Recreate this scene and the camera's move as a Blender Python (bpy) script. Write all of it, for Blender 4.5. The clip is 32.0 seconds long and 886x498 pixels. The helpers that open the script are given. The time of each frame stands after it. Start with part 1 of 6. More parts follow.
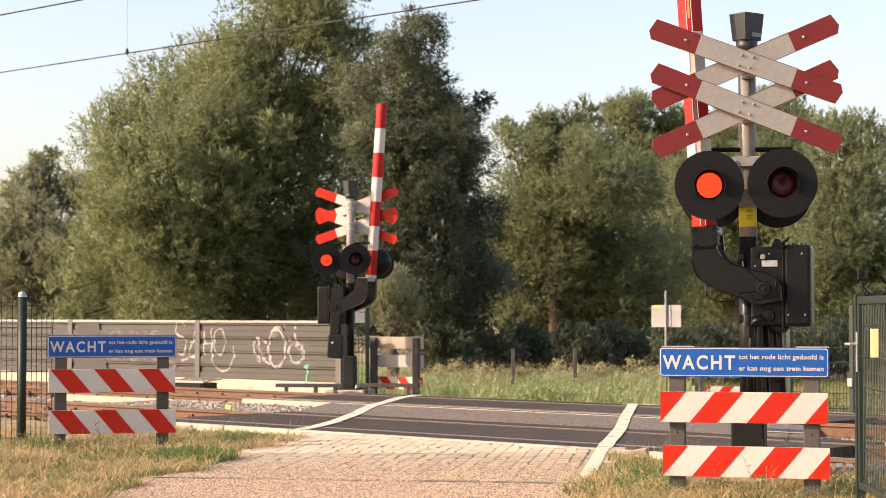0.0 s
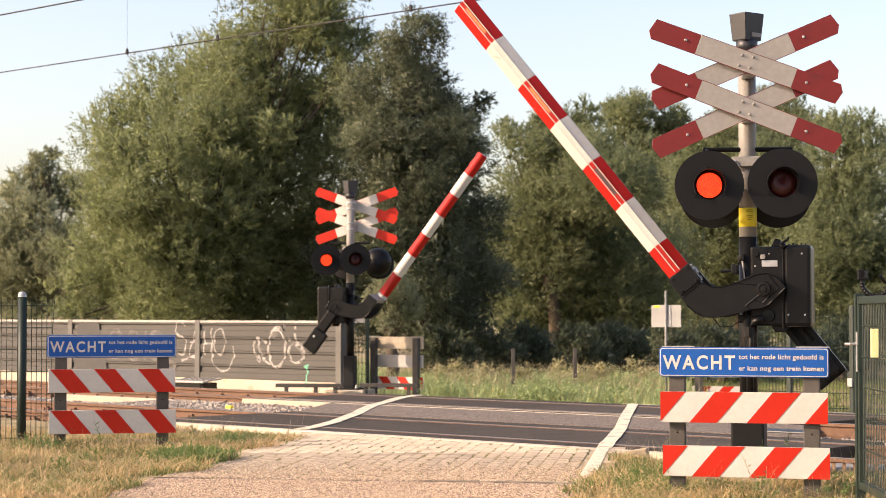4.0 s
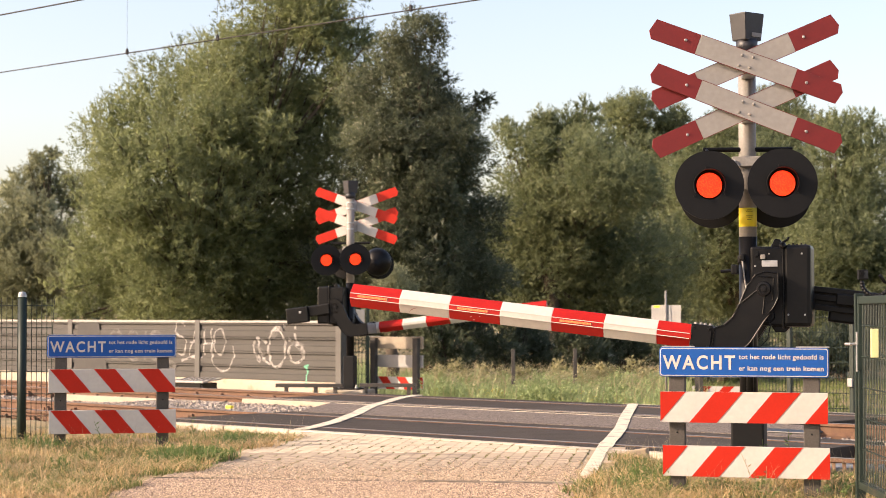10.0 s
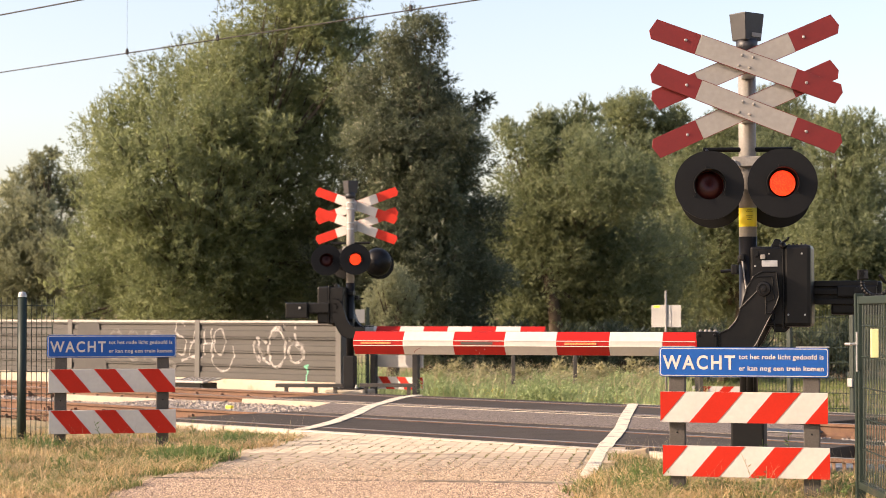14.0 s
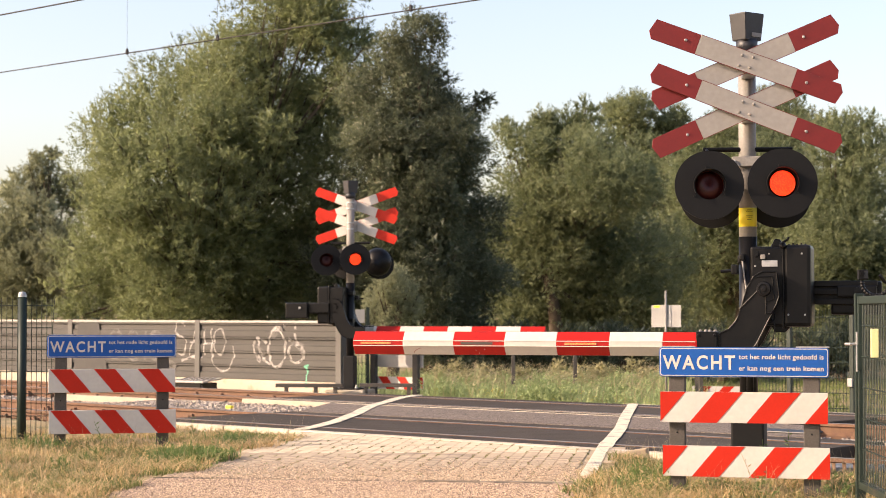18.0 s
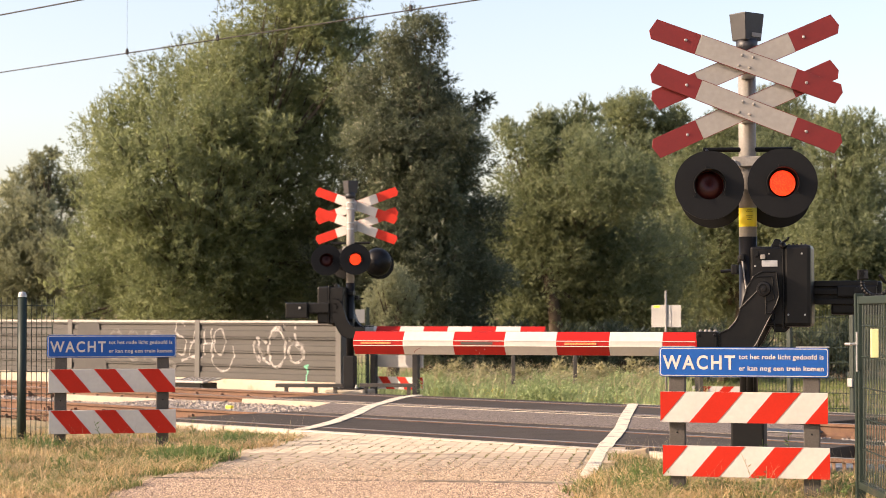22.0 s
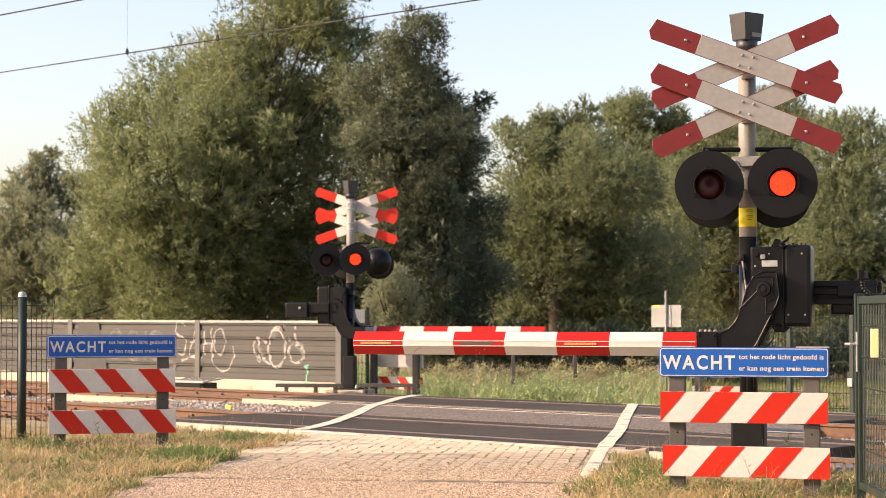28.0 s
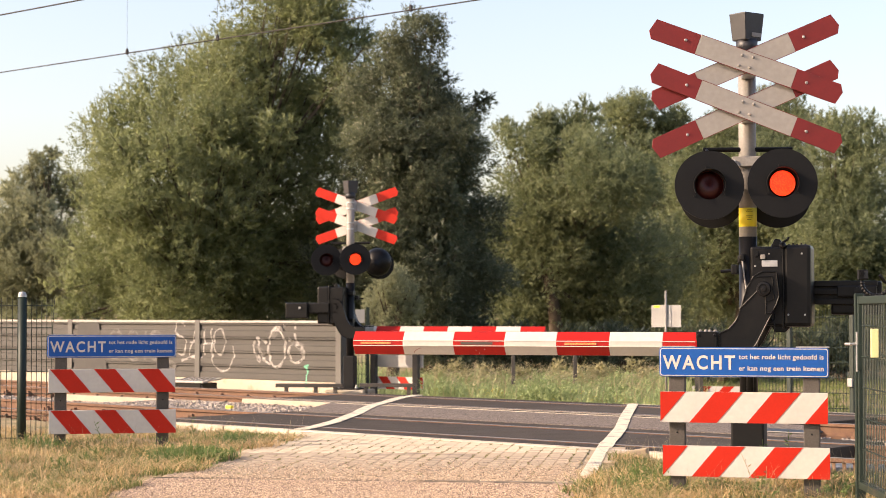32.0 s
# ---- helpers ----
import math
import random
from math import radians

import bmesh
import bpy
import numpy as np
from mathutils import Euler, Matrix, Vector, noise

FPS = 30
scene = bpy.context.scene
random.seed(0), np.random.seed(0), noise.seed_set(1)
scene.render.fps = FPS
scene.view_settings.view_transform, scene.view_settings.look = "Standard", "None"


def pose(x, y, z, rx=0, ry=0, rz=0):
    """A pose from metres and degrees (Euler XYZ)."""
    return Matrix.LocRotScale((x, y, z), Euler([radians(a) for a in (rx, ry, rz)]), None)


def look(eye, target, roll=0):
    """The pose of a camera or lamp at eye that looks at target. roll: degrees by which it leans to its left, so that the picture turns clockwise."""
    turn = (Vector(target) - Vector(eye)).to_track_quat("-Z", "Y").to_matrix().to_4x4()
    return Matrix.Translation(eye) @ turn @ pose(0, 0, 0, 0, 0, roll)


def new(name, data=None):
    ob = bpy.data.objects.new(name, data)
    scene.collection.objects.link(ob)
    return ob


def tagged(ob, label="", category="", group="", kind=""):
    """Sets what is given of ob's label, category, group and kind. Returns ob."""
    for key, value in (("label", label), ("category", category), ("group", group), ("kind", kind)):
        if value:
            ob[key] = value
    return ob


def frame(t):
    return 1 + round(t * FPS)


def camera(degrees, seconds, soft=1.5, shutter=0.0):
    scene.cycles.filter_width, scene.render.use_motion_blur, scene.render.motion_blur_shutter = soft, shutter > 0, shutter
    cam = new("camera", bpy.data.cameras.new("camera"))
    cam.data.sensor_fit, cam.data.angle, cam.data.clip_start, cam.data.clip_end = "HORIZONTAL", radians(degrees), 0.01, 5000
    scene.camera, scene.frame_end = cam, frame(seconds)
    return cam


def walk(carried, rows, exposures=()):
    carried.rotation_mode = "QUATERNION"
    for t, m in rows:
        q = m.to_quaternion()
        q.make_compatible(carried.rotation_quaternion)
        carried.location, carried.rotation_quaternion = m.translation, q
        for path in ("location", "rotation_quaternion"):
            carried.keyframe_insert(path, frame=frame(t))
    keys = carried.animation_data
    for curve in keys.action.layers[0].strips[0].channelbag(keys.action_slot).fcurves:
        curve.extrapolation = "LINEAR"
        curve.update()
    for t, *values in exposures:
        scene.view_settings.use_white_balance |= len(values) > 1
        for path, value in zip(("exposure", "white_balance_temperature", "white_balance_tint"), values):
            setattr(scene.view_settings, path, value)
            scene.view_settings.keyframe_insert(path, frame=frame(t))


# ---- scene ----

# ---------------- camera ----------------
cam = camera(27.53, 32.0, soft=0.55)
cam.data.dof.use_dof, cam.data.dof.focus_distance, cam.data.dof.aperture_fstop = True, 13.8, 4.0
EYE = pose(0, 0, 1.2, 92.04, 0, 0)
walk(cam, [(0.0, EYE), (32.0, EYE)], [(0.0, 0.91, 7280, 22.5)])

# ---------------- light ----------------
SUN_SIDE, SUN_HIGH = -12.0, 27.0        # degrees behind the left-hand side, and above the horizon
world = bpy.data.worlds.new("sky")
scene.world = world
world.use_nodes = True
wn = world.node_tree.nodes
sky = wn.new("ShaderNodeTexSky")
sky.sky_type = "NISHITA"
sky.sun_disc = False
sky.sun_elevation = radians(SUN_HIGH)
sky.sun_rotation = radians(-90 + SUN_SIDE)
sky.air_density, sky.dust_density, sky.ozone_density = 1.0, 2.5, 0.9
wn["Background"].inputs["Strength"].default_value = 0.166
world.node_tree.links.new(sky.outputs[0], wn["Background"].inputs["Color"])
sun_data = bpy.data.lights.new("sun", "SUN")
sun_data.energy, sun_data.angle, sun_data.color = 3.8, radians(0.6), (1.0, 0.86, 0.66)
sun = new("sun", sun_data)
ca, sa, ce, se = (math.cos(radians(SUN_SIDE)), math.sin(radians(SUN_SIDE)),
                  math.cos(radians(SUN_HIGH)), math.sin(radians(SUN_HIGH)))
SUN_DIR = Vector((-ca * ce, sa * ce, se))
sun.matrix_world = look(SUN_DIR * 60, (0, 0, 0))

# ---------------- materials ----------------
def mat(name, a, b=None, rough=0.7, metal=0.0, scale=8.0, fine=60.0, bump=0.2, spread=0.0, islands=0.0, spec=0.5,
        dirt=None, dirt_scale=3.0, dirt_at=0.62):
    """A worn surface: two colours mixed by coarse and fine noise, patches of dirt, bump, and a random tone per piece."""
    m = bpy.data.materials.new(name)
    m.use_nodes = True
    nt = m.node_tree
    n, link = nt.nodes, nt.links.new
    bs = n["Principled BSDF"]
    b = b or tuple(c * 0.75 for c in a)
    tc = n.new("ShaderNodeTexCoord")
    coarse = n.new("ShaderNodeTexNoise")
    coarse.inputs["Scale"].default_value = scale
    coarse.inputs["Detail"].default_value = 5
    grain = n.new("ShaderNodeTexNoise")
    grain.inputs["Scale"].default_value = fine
    grain.inputs["Detail"].default_value = 3
    for t in (coarse, grain):
        link(tc.outputs["Object"], t.inputs["Vector"])
    add = n.new("ShaderNodeMath")
    add.operation = "MULTIPLY_ADD"
    add.inputs[1].default_value, add.inputs[2].default_value = 0.45, 0.0
    link(grain.outputs["Fac"], add.inputs[0])
    plus = n.new("ShaderNodeMath")
    plus.operation = "MULTIPLY_ADD"
    plus.inputs[1].default_value = 0.55
    link(coarse.outputs["Fac"], plus.inputs[0])
    link(add.outputs[0], plus.inputs[2])
    ramp = n.new("ShaderNodeValToRGB")
    ramp.color_ramp.elements[0].position, ramp.color_ramp.elements[1].position = 0.36, 0.64
    ramp.color_ramp.elements[0].color, ramp.color_ramp.elements[1].color = (*b, 1), (*a, 1)
    link(plus.outputs[0], ramp.inputs["Fac"])
    out = ramp.outputs["Color"]
    if dirt:
        dn = n.new("ShaderNodeTexNoise")
        dn.inputs["Scale"].default_value = dirt_scale
        dn.inputs["Detail"].default_value = 7
        link(tc.outputs["Object"], dn.inputs["Vector"])
        dr = n.new("ShaderNodeMapRange")
        dr.inputs["From Min"].default_value, dr.inputs["From Max"].default_value = dirt_at - 0.08, dirt_at + 0.08
        link(dn.outputs["Fac"], dr.inputs["Value"])
        mx = n.new("ShaderNodeMix")
        mx.data_type = "RGBA"
        link(dr.outputs[0], mx.inputs["Factor"])
        link(out, mx.inputs["A"])
        mx.inputs["B"].default_value = (*dirt, 1)
        out = mx.outputs["Result"]
    if spread or islands:
        hsv = n.new("ShaderNodeHueSaturation")
        rng = n.new("ShaderNodeMapRange")
        amount = spread or islands
        rng.inputs["To Min"].default_value, rng.inputs["To Max"].default_value = 1 - amount, 1 + amount
        if spread:
            link(n.new("ShaderNodeObjectInfo").outputs["Random"], rng.inputs["Value"])
        else:
            link(n.new("ShaderNodeNewGeometry").outputs["Random Per Island"], rng.inputs["Value"])
        link(rng.outputs[0], hsv.inputs["Value"])
        link(out, hsv.inputs["Color"])
        out = hsv.outputs["Color"]
    link(out, bs.inputs["Base Color"])
    bs.inputs["Roughness"].default_value, bs.inputs["Metallic"].default_value = rough, metal
    bs.inputs["Specular IOR Level"].default_value = spec
    if bump:
        bp = n.new("ShaderNodeBump")
        bp.inputs["Strength"].default_value, bp.inputs["Distance"].default_value = bump, 0.01
        link(plus.outputs[0], bp.inputs["Height"])
        link(bp.outputs[0], bs.inputs["Normal"])
    return m


def leaf_mat(name, a, b, clear=0.5, amount=0.2, gloss=0.35, glint=0.0):
    """A thin leaf that lets light through; glint: how far one leaf in fourteen is paled, as painted sun glint and pale
    underside.
    """
    m = bpy.data.materials.new(name)
    m.use_nodes = True
    nt = m.node_tree
    n, link = nt.nodes, nt.links.new
    bs = n["Principled BSDF"]
    geo = n.new("ShaderNodeNewGeometry")
    ramp = n.new("ShaderNodeValToRGB")
    ramp.color_ramp.elements[0].color, ramp.color_ramp.elements[1].color = (*a, 1), (*b, 1)
    tc = n.new("ShaderNodeTexCoord")
    ns = n.new("ShaderNodeTexNoise")
    ns.inputs["Scale"].default_value = 0.9
    link(tc.outputs["Object"], ns.inputs["Vector"])
    mx = n.new("ShaderNodeMath")
    mx.operation = "MULTIPLY_ADD"
    mx.inputs[1].default_value = amount
    link(geo.outputs["Random Per Island"], mx.inputs[0])
    sc = n.new("ShaderNodeMath")
    sc.operation = "MULTIPLY_ADD"
    sc.inputs[1].default_value, sc.inputs[2].default_value = 1.6, -0.5
    link(ns.outputs["Fac"], sc.inputs[0])
    link(sc.outputs[0], mx.inputs[2])
    link(mx.outputs[0], ramp.inputs["Fac"])
    out = ramp.outputs["Color"]
    if glint:
        few = n.new("ShaderNodeMath")
        few.operation = "GREATER_THAN"
        few.inputs[1].default_value = 0.93
        link(geo.outputs["Random Per Island"], few.inputs[0])
        less = n.new("ShaderNodeMath")
        less.operation = "MULTIPLY"
        less.inputs[1].default_value = glint * 2
        link(few.outputs[0], less.inputs[0])
        # Highlights are painted here: these few leaves take a cream colour.
        pale = n.new("ShaderNodeMix")
        pale.data_type = "RGBA"
        link(less.outputs[0], pale.inputs["Factor"])
        link(out, pale.inputs["A"])
        pale.inputs["B"].default_value = (0.62, 0.60, 0.46, 1)
        out = pale.outputs["Result"]
    link(out, bs.inputs["Base Color"])
    bs.inputs["Roughness"].default_value = 0.6
    bs.inputs["Specular IOR Level"].default_value = gloss
    tr = n.new("ShaderNodeBsdfTranslucent")
    link(out, tr.inputs["Color"])
    ms = n.new("ShaderNodeMixShader")
    ms.inputs[0].default_value = clear
    link(bs.outputs[0], ms.inputs[1])
    link(tr.outputs[0], ms.inputs[2])
    link(ms.outputs[0], n["Material Output"].inputs["Surface"])
    return m


def gravel_mat(name, dark, light, cell=90.0, patch=(0.3, 0.22, 0.17)):
    """Exposed stone chippings in binder: one tone to each chip, worn patches, fine relief."""
    m = bpy.data.materials.new(name)
    m.use_nodes = True
    n, link = m.node_tree.nodes, m.node_tree.links.new
    bs = n["Principled BSDF"]
    tc = n.new("ShaderNodeTexCoord")
    chips = n.new("ShaderNodeTexVoronoi")
    chips.inputs["Scale"].default_value = cell
    wear = n.new("ShaderNodeTexNoise")
    wear.inputs["Scale"].default_value, wear.inputs["Detail"].default_value = 2.2, 6
    for t in (chips, wear):
        link(tc.outputs["Object"], t.inputs["Vector"])
    sep = n.new("ShaderNodeSeparateColor")
    link(chips.outputs["Color"], sep.inputs[0])
    ramp = n.new("ShaderNodeValToRGB")
    ramp.color_ramp.elements[0].color, ramp.color_ramp.elements[1].color = (*dark, 1), (*light, 1)
    ramp.color_ramp.elements[0].position = 0.15
    link(sep.outputs[0], ramp.inputs["Fac"])
    mx = n.new("ShaderNodeMix")
    mx.data_type = "RGBA"
    rg = n.new("ShaderNodeMapRange")
    rg.inputs["From Min"].default_value, rg.inputs["From Max"].default_value, rg.inputs["To Max"].default_value = 0.45, 0.75, 0.4
    link(wear.outputs["Fac"], rg.inputs["Value"])
    link(rg.outputs[0], mx.inputs["Factor"])
    link(ramp.outputs["Color"], mx.inputs["A"])
    mx.inputs["B"].default_value = (*patch, 1)
    link(mx.outputs["Result"], bs.inputs["Base Color"])
    bs.inputs["Roughness"].default_value = 0.9
    bp = n.new("ShaderNodeBump")
    bp.inputs["Strength"].default_value, bp.inputs["Distance"].default_value = 0.8, 0.008
    link(chips.outputs["Distance"], bp.inputs["Height"])
    bp.invert = True
    link(bp.outputs[0], bs.inputs["Normal"])
    return m


def glow_mat(name, colour, strength):
    m = bpy.data.materials.new(name)
    m.use_nodes = True
    n, link = m.node_tree.nodes, m.node_tree.links.new
    bs = n["Principled BSDF"]
    bs.inputs["Base Color"].default_value = (*colour, 1)
    bs.inputs["Roughness"].default_value = 0.4
    tc = n.new("ShaderNodeTexCoord")
    vo = n.new("ShaderNodeTexVoronoi")
    vo.inputs["Scale"].default_value = 90
    link(tc.outputs["Object"], vo.inputs["Vector"])
    rg = n.new("ShaderNodeMapRange")
    rg.inputs["From Max"].default_value = 0.7
    rg.inputs["To Min"].default_value, rg.inputs["To Max"].default_value = strength * 1.2, strength * 0.7
    link(vo.outputs["Distance"], rg.inputs["Value"])
    ramp = n.new("ShaderNodeValToRGB")
    ramp.color_ramp.elements[0].color = (colour[0], colour[1] * 1.7, colour[2] * 2.0, 1)
    ramp.color_ramp.elements[1].color = (colour[0] * 0.75, colour[1] * 0.3, colour[2] * 0.3, 1)
    ramp.color_ramp.elements[0].position, ramp.color_ramp.elements[1].position = 0.2, 0.62
    link(vo.outputs["Distance"], ramp.inputs["Fac"])
    link(ramp.outputs["Color"], bs.inputs["Emission Color"])
    link(rg.outputs[0], bs.inputs["Emission Strength"])
    return m


